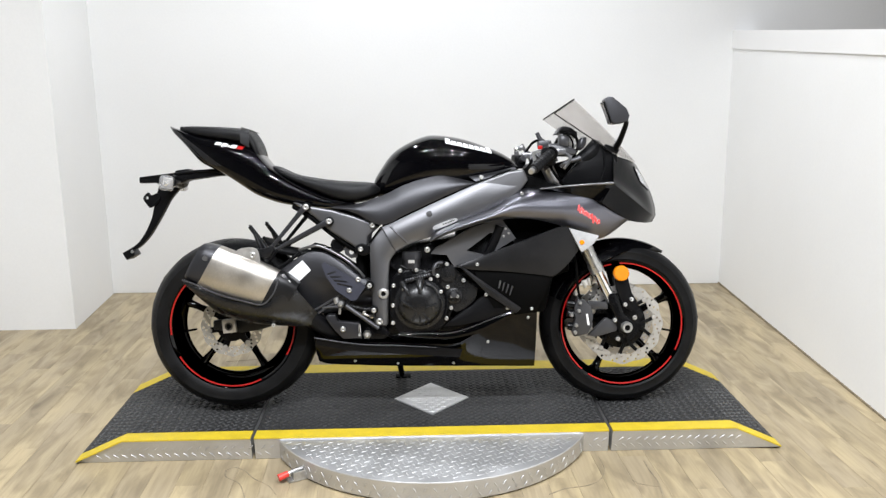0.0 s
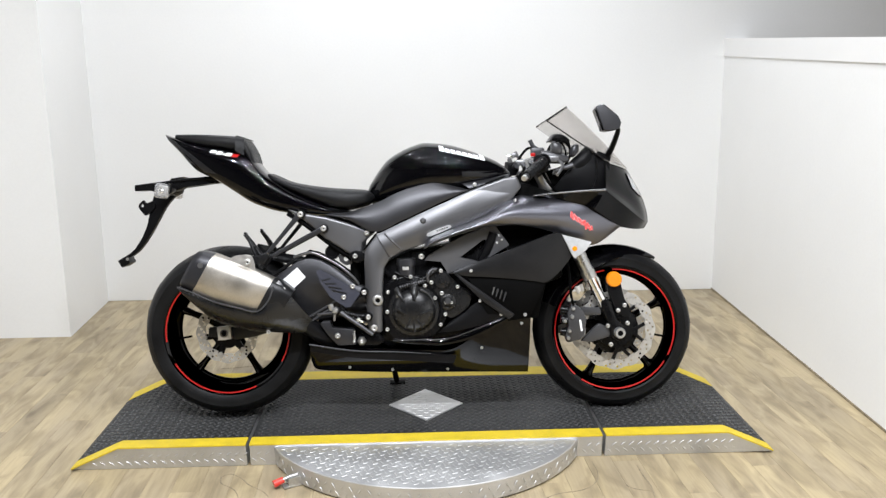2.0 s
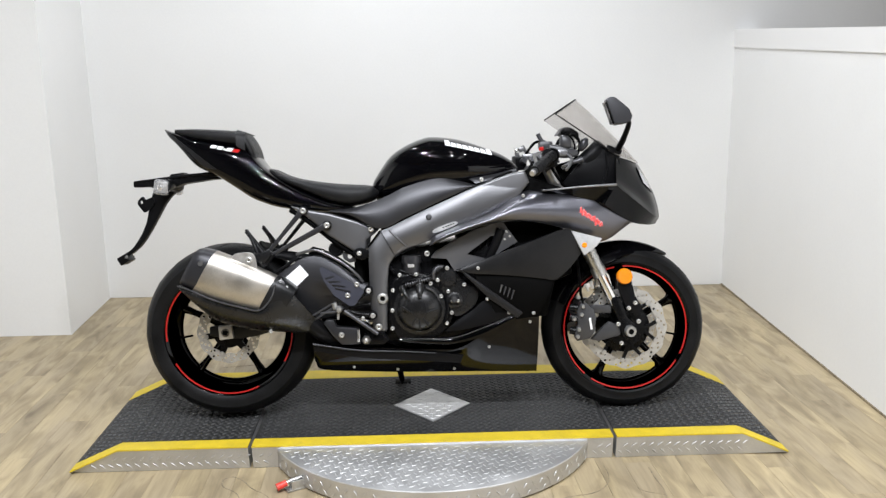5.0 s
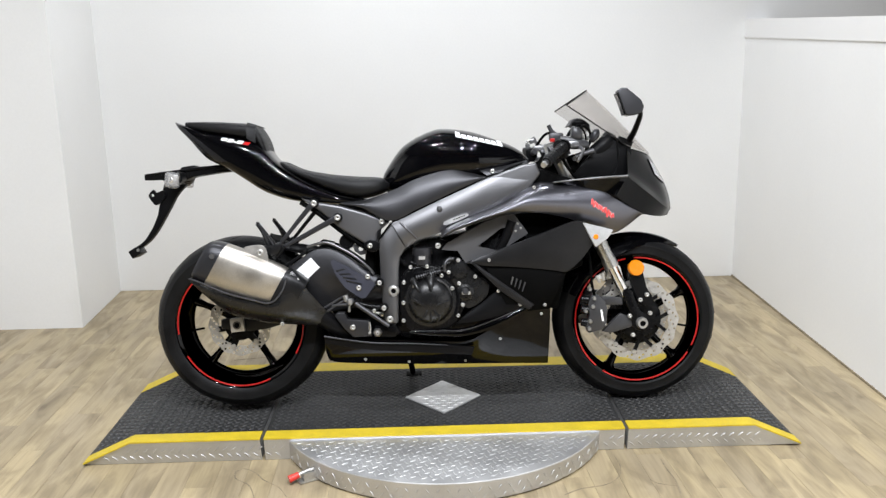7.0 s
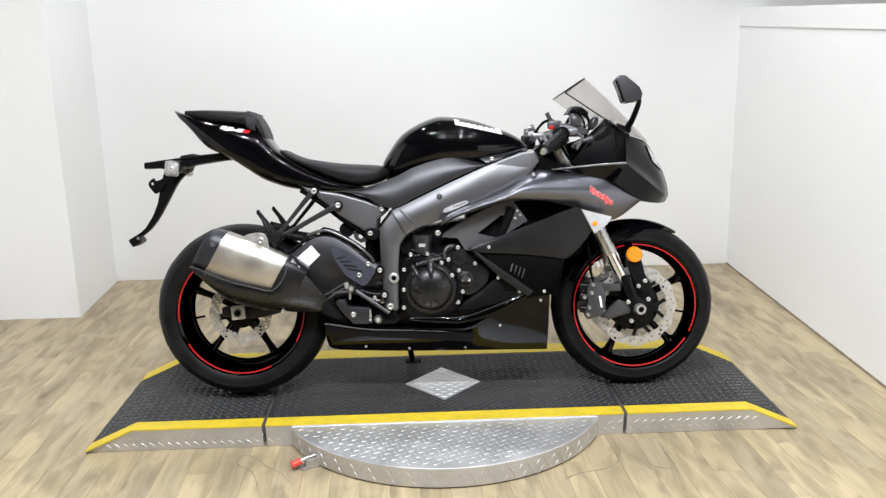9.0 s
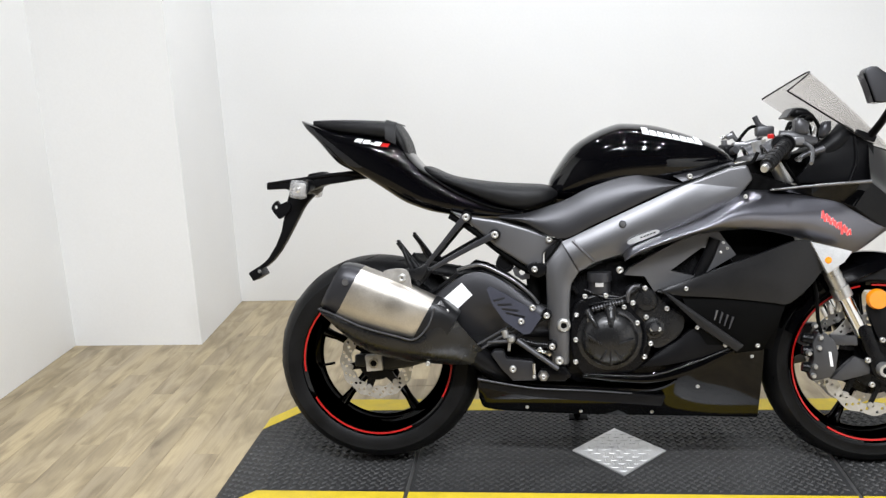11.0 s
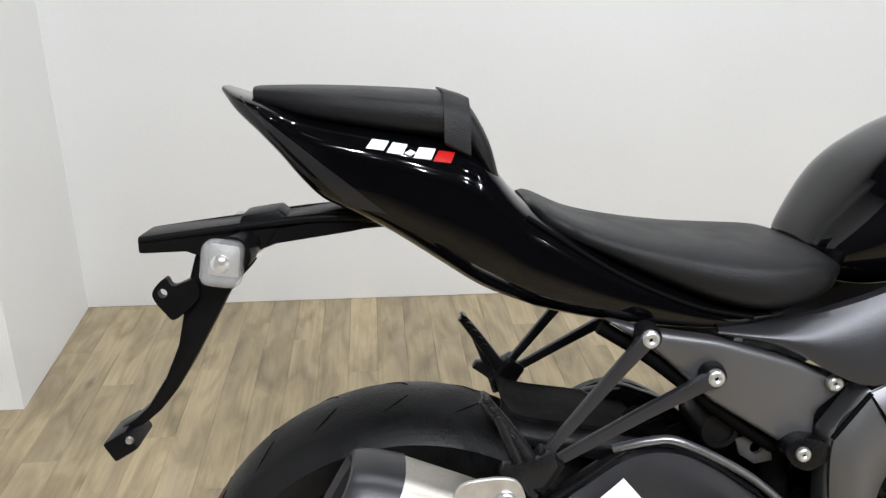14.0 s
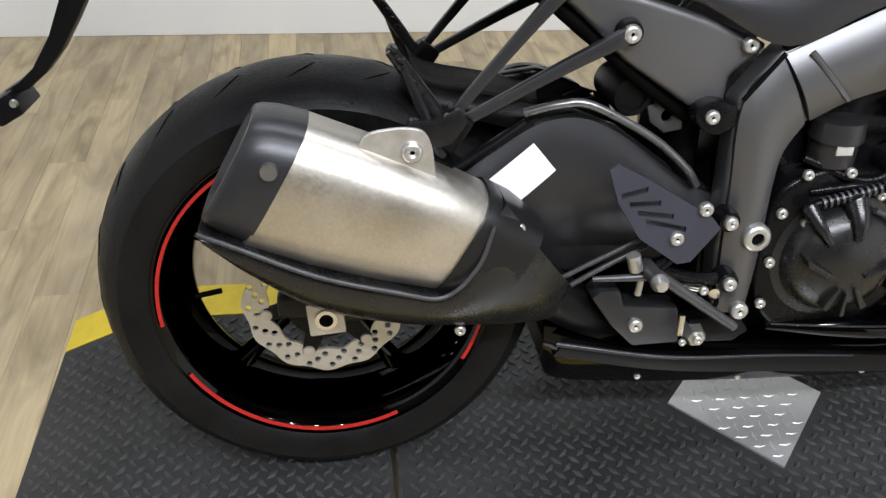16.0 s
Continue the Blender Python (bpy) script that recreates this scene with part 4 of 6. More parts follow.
def over(form, x, z, lift):
    """The point just outside the near face of a form, at x, z."""
    hit, normal, _, _ = form.ray_cast(Vector((x, -1, z)), Vector((0, 1, 0)))
    if hit is None:
        return over(form, x, z - 0.002, lift)
    return hit + normal * (lift if normal.y < 0 else -lift)


def decal(quad, form, lift=0.0012):
    """A thin patch lying on the near side of a form: four x, z corners."""
    bm = bmesh.new()
    a, b, c, d = [Vector((*q, 0)) for q in quad]
    grid = [[a.lerp(b, i / 6).lerp(d.lerp(c, i / 6), j / 4) for j in range(5)] for i in range(7)]
    under = [[over(form, p.x, p.y, -0.001) for p in row] for row in grid]
    rows = [[over(form, p.x, p.y, lift) for p in row] for row in grid]
    skin(bm, [[*row, *reversed(low)] for row, low in zip(rows, under)])
    return bm


def form_of(bm):
    bmesh.ops.recalc_face_normals(bm, faces=bm.faces)
    tree = bvhtree.BVHTree.FromBMesh(bm)
    bm.free()
    return tree


tank_form = form_of(body(TANK, 40, 60, 2.5))
# pale tank mark, plain strokes of uneven height
for k in range(8):
    x0, x1 = 0.061 + 0.0203 * k, 0.061 + 0.0203 * k + 0.0185
    z = lambda x: 0.962 - 0.225 * (x - 0.06)
    up = 0.0085 if k in (0, 7) else 0.0030
    part("tank_mark", decal([(x0, z(x0) + up), (x1 - 0.003, z(x1) + up), (x1 + 0.0015, z(x1) - 0.0110), (x0 + 0.0015, z(x0) - 0.0110)], tank_form), WHITE, tank, "plain white mark")

part("label", decal([(-0.495, 0.507), (-0.440, 0.553), (-0.411, 0.519), (-0.463, 0.471)], form_of(arm_face())), WHITE, bike, "blank white paper label")

# seat, tail and seat cowl
SEAT = [(-0.547, 0.864, 0.884, 0.056), (-0.528, 0.850, 0.881, 0.088), (-0.473, 0.825, 0.856, 0.105), (-0.400, 0.790, 0.840, 0.120), (-0.325, 0.758, 0.830, 0.135), (-0.262, 0.748, 0.825, 0.140), (-0.200, 0.762, 0.820, 0.125), (-0.168, 0.782, 0.805, 0.090)]
part("rider_seat", body(SEAT, 36, 44, 3.6), VINYL, bike, "dark grey vinyl rider seat")
TAIL = [(-0.907, 1.021, 1.028, 0.030), (-0.886, 0.997, 1.020, 0.066), (-0.858, 0.970, 1.012, 0.088), (-0.836, 0.945, 1.004, 0.096), (-0.814, 0.917, 0.996, 0.101), (-0.791, 0.894, 0.990, 0.106), (-0.765, 0.880, 0.986, 0.109), (-0.717, 0.855, 0.978, 0.114), (-0.660, 0.817, 0.966, 0.118), (-0.608, 0.782, 0.950, 0.120), (-0.560, 0.762, 0.893, 0.122), (-0.522, 0.750, 0.866, 0.124), (-0.455, 0.738, 0.822, 0.127), (-0.371, 0.730, 0.782, 0.129), (-0.314, 0.731, 0.760, 0.129), (-0.262, 0.742, 0.753, 0.120)]
tail = part("tail_fairing", body(TAIL, 40, 70, 3.6), GLOSS, bike, "gloss black tail fairing")
tail_form = form_of(body(TAIL, 40, 70, 3.6))
COWL = [(-0.868, 1.006, 1.027, 0.050), (-0.800, 0.986, 1.026, 0.080), (-0.720, 0.972, 1.022, 0.094), (-0.650, 0.962, 1.016, 0.101), (-0.622, 0.952, 1.008, 0.101), (-0.596, 0.912, 0.966, 0.097), (-0.582, 0.888, 0.917, 0.080)]
part("pillion_pad", body(COWL, 32, 40, 3.6), VINYL, bike, "black pillion pad on the tail")
bm = bmesh.new()
skin(bm, [[(-0.648, -0.1050, 0.962), (-0.648, -0.1050, 0.994), (-0.648, -0.098, 1.008), (-0.648, -0.080, 1.0185), (-0.648, 0.086, 1.0185)], [(-0.618, -0.1050, 0.946), (-0.618, -0.1050, 0.982), (-0.618, -0.098, 0.997), (-0.618, -0.080, 1.0095), (-0.618, 0.086, 1.0095)]], closed=False)
g = bmesh.ops.extrude_face_region(bm, geom=bm.faces[:])
bmesh.ops.translate(bm, verts=[v for v in g["geom"] if isinstance(v, bmesh.types.BMVert)], vec=(0, 0.004, -0.003))
part("pad_strap", bm, VINYL, bike, "black strap over the pillion pad")
part("tail_lamp", decal([(-0.882, 1.017), (-0.716, 0.884), (-0.757, 0.890), (-0.868, 1.002)], tail_form), SMOKE, tail, "smoked dark tail lamp lens")
for x0, wide, high, low in ((-0.735, 0.0200, 0.0060, 0.0045), (-0.712, 0.0180, 0.0060, 0.0055), (-0.692, 0.0070, 0.0010, 0.0030), (-0.682, 0.0200, 0.0055, 0.0065), (-0.660, 0.0200, 0.0050, 0.0070)):
    zz = 0.9615 - 0.19 * (x0 + 0.736)
    red = x0 > -0.67
    part("tail_mark", decal([(x0 + 0.005, zz + high * 0.85), (x0 + wide + 0.004, zz + high * 0.85 - 0.003), (x0 + wide - 0.002, zz - low * 0.85 - 0.003), (x0 - 0.002, zz - low * 0.85)], tail_form), RED if red else WHITE, tail, "plain red mark" if red else "plain white mark")
part("tail_seam", tube([(-0.555, -0.110, 0.874), (-0.45, -0.120, 0.806), (-0.36, -0.129, 0.766), (-0.29, -0.130, 0.750)], 0.003), MATTE, bike)

# number-plate carrier, indicator and reflector foot
carrier = part("plate_carrier", plate([(-1.022, 0.828), (-1.022, 0.850), (-0.900, 0.862), (-0.770, 0.877), (-0.690, 0.872), (-0.680, 0.856), (-0.714, 0.853), (-0.800, 0.847), (-0.845, 0.839), (-0.885, 0.824), (-0.945, 0.821), (-0.965, 0.829)], -0.035, 0.035, (), 0.005), PLASTIC, bike, "black plastic number-plate carrier without a plate")
part("carrier_arm", plate([(-0.968, 0.790), (-0.958, 0.822), (-0.885, 0.809), (-0.908, 0.785), (-0.922, 0.766), (-0.952, 0.713), (-0.975, 0.674), (-0.996, 0.642), (-1.018, 0.616), (-1.041, 0.597), (-1.060, 0.590), (-1.072, 0.594), (-1.052, 0.606), (-1.034, 0.622), (-1.008, 0.661), (-0.989, 0.703), (-0.980, 0.741)], -0.016, 0.016, (), 0.004), PLASTIC, carrier)
part("carrier_box", plate([(-0.905, 0.850), (-0.895, 0.872), (-0.850, 0.878), (-0.832, 0.862), (-0.840, 0.840)], -0.030, 0.030, (), 0.005), PLASTIC, carrier)
for side in (-1, 1):
    part("carrier_rail", tube([(-1.018, side * 0.034, 0.846), (-0.905, side * 0.036, 0.858), (-0.800, side * 0.040, 0.868), (-0.710, side * 0.044, 0.866)], (0.004, 0.007)), PLASTIC, carrier)
    part("carrier_flange", plate([(-0.865, 0.836), (-0.850, 0.856), (-0.720, 0.876), (-0.690, 0.864), (-0.760, 0.850)], 0.038 * side - 0.003, 0.038 * side + 0.003, (), 0.001, 1), PLASTIC, carrier)
part("carrier_tab", plate(soft([(-1.012, 0.775), (-0.995, 0.795), (-0.985, 0.785), (-0.960, 0.792), (-0.955, 0.770), (-0.985, 0.742), (-0.998, 0.750)], 6), -0.028, -0.014, [circle(-0.999, 0.776, 0.006, 10)]), PLASTIC, carrier)
part("foot_pad", block((0.036, 0.075, 0.030), pose(-1.068, 0.0, 0.577, 0, -30, 0), 0.005), PLASTIC, carrier)
part("foot_screw", lathe([(0, -0.041), (0.004, -0.041), (0.0055, -0.037), (0, -0.037)], -1.055, 0.586, 12), BOLT, carrier)
for side in (-1, 1):
    part("indicator_stalk", tube([(-0.890, side * 0.030, 0.838), (-0.892, side * 0.055, 0.836), (-0.898, side * 0.078, 0.834)], (0.017, 0.022), 8, 16), PLASTIC, carrier)
    lens = block((0.048, 0.040, 0.054), pose(-0.909, side * 0.092, 0.827, 0, 8, 0), 0.015, 5)
    part("indicator_lens", lens, LENS, carrier, "clear indicator lens")
    part("indicator_bulb", lathe([(0, -0.004), (0.008, -0.003), (0.011, 0.0), (0.011, 0.004), (0, 0.004)], -0.911, 0.827, 16), CHROME, carrier).location.y = side * 0.098
    part("indicator_reflector", block((0.036, 0.006, 0.038), pose(-0.909, side * 0.078, 0.827, 0, 8, 0), 0.002), BOLT, carrier)

# engine
part("engine_block", plate([(-0.200, 0.300), (-0.205, 0.480), (-0.140, 0.560), (-0.060, 0.600), (0.020, 0.610), (0.180, 0.640), (0.290, 0.640), (0.330, 0.500), (0.250, 0.400), (0.180, 0.300), (0.060, 0.262), (-0.12, 0.262)], -0.120, 0.120, (), 0.012), ENGINE, bike, "black engine block")
part("crankcase", plate(soft([(-0.140, 0.440), (-0.120, 0.500), (-0.050, 0.520), (0.030, 0.500), (0.075, 0.440), (0.070, 0.350), (0.010, 0.295), (-0.090, 0.290), (-0.135, 0.340)], 8), -0.165, -0.115, (), 0.008, 3), ENGINE, bike)
clutch = part("clutch_cover", lathe([(0, -0.207), (0.028, -0.205), (0.050, -0.200), (0.065, -0.192), (0.073, -0.180), (0.077, -0.168), (0.088, -0.166), (0.090, -0.155)], -0.036, 0.398, 48), CLUTCH, bike, "round black clutch cover with raised ribs")
for quad in ([(-0.101, 0.418), (-0.060, 0.393), (-0.062, 0.386), (-0.098, 0.407)], [(-0.018, 0.391), (0.025, 0.405), (0.027, 0.397), (-0.017, 0.385)], [(-0.066, 0.345), (-0.058, 0.340), (-0.046, 0.372), (-0.050, 0.374)], [(-0.012, 0.340), (-0.004, 0.346), (-0.024, 0.374), (-0.028, 0.371)], [(-0.039, 0.332), (-0.033, 0.332), (-0.035, 0.366), (-0.038, 0.366)]):
    part("cover_rib", plate(quad, -0.2105, -0.185, (), 0.0025), CLUTCH, clutch)
for pts, r in (([(-0.094, -0.176, 0.474), (-0.083, -0.195, 0.454), (-0.070, -0.203, 0.434)], (0.011, 0.004)), ([(-0.034, -0.176, 0.480), (-0.034, -0.196, 0.460), (-0.035, -0.205, 0.438)], (0.017, 0.006))):
    part("cover_lobe", tube(pts, r, 10, 14), CLUTCH, clutch)
part("cover_band", tube([(-0.012, -0.188, 0.472), (0.010, -0.186, 0.460), (0.026, -0.180, 0.440), (0.034, -0.176, 0.415)], (0.004, 0.003)), CASTING, clutch)
part("starter_cover", lathe([(0, -0.176), (0.010, -0.176), (0.012, -0.173), (0.026, -0.172), (0.030, -0.168), (0.032, -0.150)], 0.064, 0.500, 36), CLUTCH, bike, "round black ignition cover")
part("side_cover", plate(soft([(0.013, 0.531), (0.060, 0.540), (0.097, 0.510), (0.126, 0.478), (0.162, 0.453), (0.154, 0.408), (0.105, 0.372), (0.074, 0.380), (0.056, 0.439), (0.020, 0.485)], 8), -0.166, -0.115, (), 0.006, 3), CLUTCH, bike, "black cast ignition cover")
part("water_pump", lathe([(0, -0.186), (0.014, -0.185), (0.018, -0.180), (0.020, -0.173), (0.027, -0.171), (0.030, -0.158)], 0.082, 0.425, 28), CLUTCH, bike)
part("fill_panel", panel([(0.085, -0.168, 0.352), (0.140, -0.176, 0.388), (0.196, -0.182, 0.424), (0.294, -0.186, 0.382)], [(0.050, -0.166, 0.318), (0.120, -0.178, 0.326), (0.200, -0.184, 0.346), (0.298, -0.187, 0.376)], 20, 6, 0.004), PLASTIC, bike)
part("oil_filler", join(tube([(-0.060, -0.140, 0.522), (-0.060, -0.142, 0.556)], 0.030, 4, 24), tube([(-0.060, -0.142, 0.556), (-0.060, -0.143, 0.566), (-0.060, -0.143, 0.578)], (0.0345, 0.0325), 6, 24)), COVER, bike, "dark engine cap with a pale spot")
part("cap_spot", block((0.022, 0.004, 0.016), pose(-0.062, -0.1715, 0.548), 0.001), BADGE, bike)
part("hose_clamp", tube([(0.014, -0.168, 0.498), (0.014, -0.176, 0.520), (0.026, -0.172, 0.538), (0.044, -0.168, 0.540)], 0.006), GUNMETAL, bike, "grey hose clamp")
part("drain_cap", lathe([(0, -0.196), (0.009, -0.195), (0.012, -0.188), (0.012, -0.175)], 0.082, 0.430, 18), CASTING, bike)
for pts, r in ((((-0.10, -0.15, 0.53), (-0.03, -0.17, 0.505), (0.02, -0.17, 0.520), (0.05, -0.165, 0.545)), 0.006), (((-0.09, -0.165, 0.49), (-0.04, -0.175, 0.500), (0.01, -0.17, 0.500)), 0.005), (((0.03, -0.165, 0.545), (0.05, -0.165, 0.53), (0.045, -0.165, 0.50), (0.035, -0.165, 0.47)), 0.007), (((0.055, -0.165, 0.44), (0.06, -0.17, 0.40), (0.05, -0.17, 0.35)), 0.006), (((-0.12, -0.14, 0.575), (-0.14, -0.14, 0.55), (-0.12, -0.14, 0.52)), 0.006)):
    part("engine_hose", tube(pts, r), ENGINE, bike)
ribbed = part("ribbed_hose", tube([(-0.100, -0.176, 0.470), (-0.079, -0.180, 0.482), (-0.043, -0.184, 0.491), (0.0, -0.180, 0.502)], 0.0055), ENGINE, bike, "black ribbed hose over the clutch cover")
for k in range(11):
    x = -0.082 + 0.0078 * k
    part("rib", tube([(x, -0.1815, 0.481 + 0.0019 * k), (x + 0.0032, -0.1815, 0.4818 + 0.0019 * k)], 0.0078, 2, 10), GUNMETAL, ribbed)
for x, z in ((-0.007, 0.586), (-0.101, 0.515), (-0.045, 0.516), (0.003, 0.484), (-0.125, 0.464), (0.038, 0.440), (0.062, 0.456), (0.117, 0.478), (-0.128, 0.395), (0.056, 0.347), (-0.129, 0.334), (0.073, 0.383), (0.027, 0.495), (0.094, 0.425), (-0.09, 0.45), (0.06, 0.535)):
    bolt(x, z, -0.172, 0.0072)
for x, z in ((0.094, 0.425), (0.075, 0.425)):
    bolt(x, z, -0.188, 0.006)
bolt(-0.007, 0.586, -0.176, 0.010)

# rearset, brake lever and pegs
part("rearset", join(tube([(-0.206, -0.185, 0.468), (-0.24, -0.188, 0.445), (-0.272, -0.19, 0.420), (-0.290, -0.19, 0.404)], 0.0085), tube([(-0.193, -0.185, 0.383), (-0.24, -0.188, 0.388), (-0.285, -0.19, 0.402)], 0.0085), lathe([(0, -0.198), (0.013, -0.198), (0.015, -0.19), (0.015, -0.175), (0, -0.175)], -0.206, 0.468, 18), lathe([(0, -0.198), (0.013, -0.198), (0.015, -0.19), (0.015, -0.175), (0, -0.175)], -0.193, 0.383, 18)), ENGINE, bike, "dark cast footrest hanger")
part("foot_peg", tube([(-0.300, -0.185, 0.408), (-0.302, -0.240, 0.412)], 0.010), GUNMETAL, bike, "knurled grey foot peg")
part("peg_tip", lathe([(0, -0.250), (0.007, -0.249), (0.011, -0.241), (0.011, -0.236), (0, -0.236)], -0.302, 0.412, 16), BOLT, bike)
part("brake_lever", tube([(-0.288, -0.195, 0.400), (-0.24, -0.200, 0.366), (-0.178, -0.205, 0.322)], (0.008, 0.0065)), GUNMETAL, bike, "dark rear brake lever")
part("master_cylinder", join(tube([(-0.262, -0.17, 0.372), (-0.215, -0.17, 0.362)], 0.006), tube([(-0.29, -0.17, 0.445), (-0.36, -0.165, 0.405), (-0.42, -0.16, 0.37)], 0.0035), tube([(-0.28, -0.165, 0.432), (-0.35, -0.165, 0.395), (-0.41, -0.16, 0.355)], 0.0035)), GUNMETAL, bike)
part("peg_spring", tube([(-0.322, -0.196, 0.428), (-0.316, -0.197, 0.408)], 0.009, 4, 12), BOLT, bike)
part("peg_pin", tube([(-0.368, -0.190, 0.394), (-0.330, -0.196, 0.397), (-0.300, -0.200, 0.400)], (0.0035, 0.006)), GUNMETAL, bike)
part("lever_spring", tube([(-0.308, -0.196, 0.396), (-0.310, -0.196, 0.372)], 0.0045, 4, 10), BOLT, bike)
part("push_rod", join(tube([(-0.250, -0.178, 0.374), (-0.205, -0.178, 0.362)], 0.0055, 4, 10), lathe([(0, -0.186), (0.008, -0.185), (0.009, -0.172), (0, -0.172)], -0.203, 0.360, 12)), CHROME, bike, "bright brake push rod")
part("switch_wire", tube([(-0.200, -0.178, 0.360), (-0.196, -0.182, 0.346), (-0.204, -0.182, 0.334)], 0.003), MATTE, bike)
part("stand_bracket", plate([(-0.226, 0.318), (-0.160, 0.322), (-0.140, 0.296), (-0.160, 0.280), (-0.226, 0.282)], -0.176, -0.150, (), 0.004), ENGINE, bike)
part("spring", tube([(-0.243, -0.19, 0.335), (-0.243, -0.19, 0.305)], 0.0045), CHROME, bike)
part("side_step", plate([(-0.362, 0.358), (-0.352, 0.368), (-0.325, 0.368), (-0.318, 0.345), (-0.244, 0.338), (-0.236, 0.284), (-0.300, 0.282), (-0.332, 0.315)], -0.178, -0.140, (), 0.005, 2), COVER, bike, "dark grey bracket by the foot peg")
part("stand_pivot", lathe([(0, -0.190), (0.012, -0.190), (0.016, -0.180), (0.016, -0.165), (0, -0.165)], -0.218, 0.297, 6), BRONZE, bike)
bolt(-0.218, 0.297, -0.194, 0.007)
for x, z, r in ((-0.206, 0.468, 0.009), (-0.193, 0.383, 0.009), (-0.174, 0.344, 0.012), (-0.244, 0.491, 0.009), (-0.275, 0.454, 0.009), (-0.301, 0.317, 0.010), (-0.243, 0.300, 0.005), (-0.226, 0.376, 0.006)):
    bolt(x, z, {-0.301: -0.182, -0.244: -0.208, -0.275: -0.208}.get(x, -0.202), r)
part("stand", tube([(-0.14, 0.10, 0.235), (-0.12, 0.18, 0.14), (-0.109, 0.262, 0.062)], 0.011), MATTE, bike, "black side stand, down")
part("stand_foot", block((0.06, 0.04, 0.008), pose(-0.105, 0.268, 0.052, 8.5, 0, 0), 0.002), MATTE, bike)

# side fairings
def upper_fairing():
    return panel([(0.002, -0.186, 0.622), (0.020, -0.190, 0.646), (0.102, -0.192, 0.681), (0.220, -0.180, 0.726), (0.319, -0.150, 0.786), (0.378, -0.150, 0.789), (0.480, -0.164, 0.775), (0.585, -0.168, 0.748), (0.690, -0.138, 0.685)],
                 [(0.003, -0.188, 0.612), (0.050, -0.194, 0.634), (0.120, -0.205, 0.659), (0.200, -0.213, 0.680), (0.285, -0.205, 0.690), (0.369, -0.192, 0.684), (0.470, -0.168, 0.657), (0.590, -0.142, 0.612), (0.704, -0.122, 0.677)], 60, 20, 0.044, taper=0.85)


both(upper_fairing, "upper_fairing", SATIN, bike, "satin graphite upper side fairing")


def mid_panel():
    return panel([(0.088, -0.196, 0.530), (0.150, -0.202, 0.552), (0.220, -0.207, 0.578), (0.300, -0.212, 0.607), (0.380, -0.215, 0.637), (0.430, -0.215, 0.655), (0.460, -0.214, 0.660), (0.484, -0.212, 0.657)], [(0.090, -0.196, 0.526), (0.150, -0.202, 0.517), (0.220, -0.206, 0.513), (0.300, -0.208, 0.506), (0.380, -0.206, 0.496), (0.425, -0.202, 0.492), (0.475, -0.198, 0.532), (0.513, -0.196, 0.580)], 40, 10, 0.003)


both(mid_panel, "side_panel", SWING, bike, "satin black side panel")


def lower_panel():
    return panel([(0.150, -0.190, 0.516), (0.283, -0.200, 0.511), (0.380, -0.198, 0.497), (0.422, -0.192, 0.490)], [(0.235, -0.178, 0.350), (0.290, -0.180, 0.356), (0.345, -0.178, 0.362), (0.366, -0.172, 0.362)], 16, 10, 0.012)


both(lower_panel, "lower_side_fairing", MATTE, bike, "black lower side fairing")
both(lambda: plate([(0.092, 0.538), (0.126, 0.518), (0.312, 0.382), (0.293, 0.364), (0.200, 0.430)], -0.206, -0.188, (), 0.006), "fairing_strut", SWING, bike)
for k in range(4):
    part("vent_fin", tube([(0.241 + 0.0135 * k, -0.210, 0.478 - 0.006 * k), (0.234 + 0.0125 * k, -0.210, 0.452 - 0.008 * k)], (0.0032, 0.0018)), GUNMETAL if k else LEVER, bike)
part("radiator_duct", plate([(0.060, 0.566), (0.006, 0.571), (0.020, 0.590), (0.110, 0.640), (0.150, 0.660), (0.250, 0.690), (0.300, 0.620), (0.200, 0.560), (0.085, 0.524)], -0.165, -0.135, [[(0.209, 0.640), (0.128, 0.580), (0.188, 0.565), (0.240, 0.640)]], 0.0), FRAME, bike, "grey frame bracket with an opening")
part("inner_duct", plate([(0.10, 0.53), (0.10, 0.66), (0.30, 0.70), (0.47, 0.66), (0.50, 0.50), (0.40, 0.46)], -0.10, 0.10, (), 0.01), MATTE, bike)
part("radiator", plate([(0.36, 0.36), (0.40, 0.36), (0.47, 0.64), (0.43, 0.65)], -0.15, 0.15, (), 0.006), MATTE, bike, "dark radiator behind the front wheel")
part("duct_pipe", tube([(0.245, -0.165, 0.665), (0.225, -0.160, 0.610), (0.20, -0.155, 0.560)], 0.016), PLASTIC, bike)
for x, z in ((0.262, 0.655), (0.272, 0.640), (0.255, 0.630)):
    bolt(x, z, -0.190, 0.004)
for x, z, y in ((0.162, 0.536, -0.208), (0.192, 0.430, -0.196), (0.265, 0.382, -0.196), (0.319, 0.775, -0.190), (0.35, 0.378, -0.188)):
    bolt(x, z, y, 0.006)

part("inner_cover", plate([(-0.40, 0.26), (-0.38, 0.36), (-0.30, 0.44), (-0.14, 0.46), (-0.14, 0.26)], -0.06, 0.06, (), 0.01), MATTE, bike)

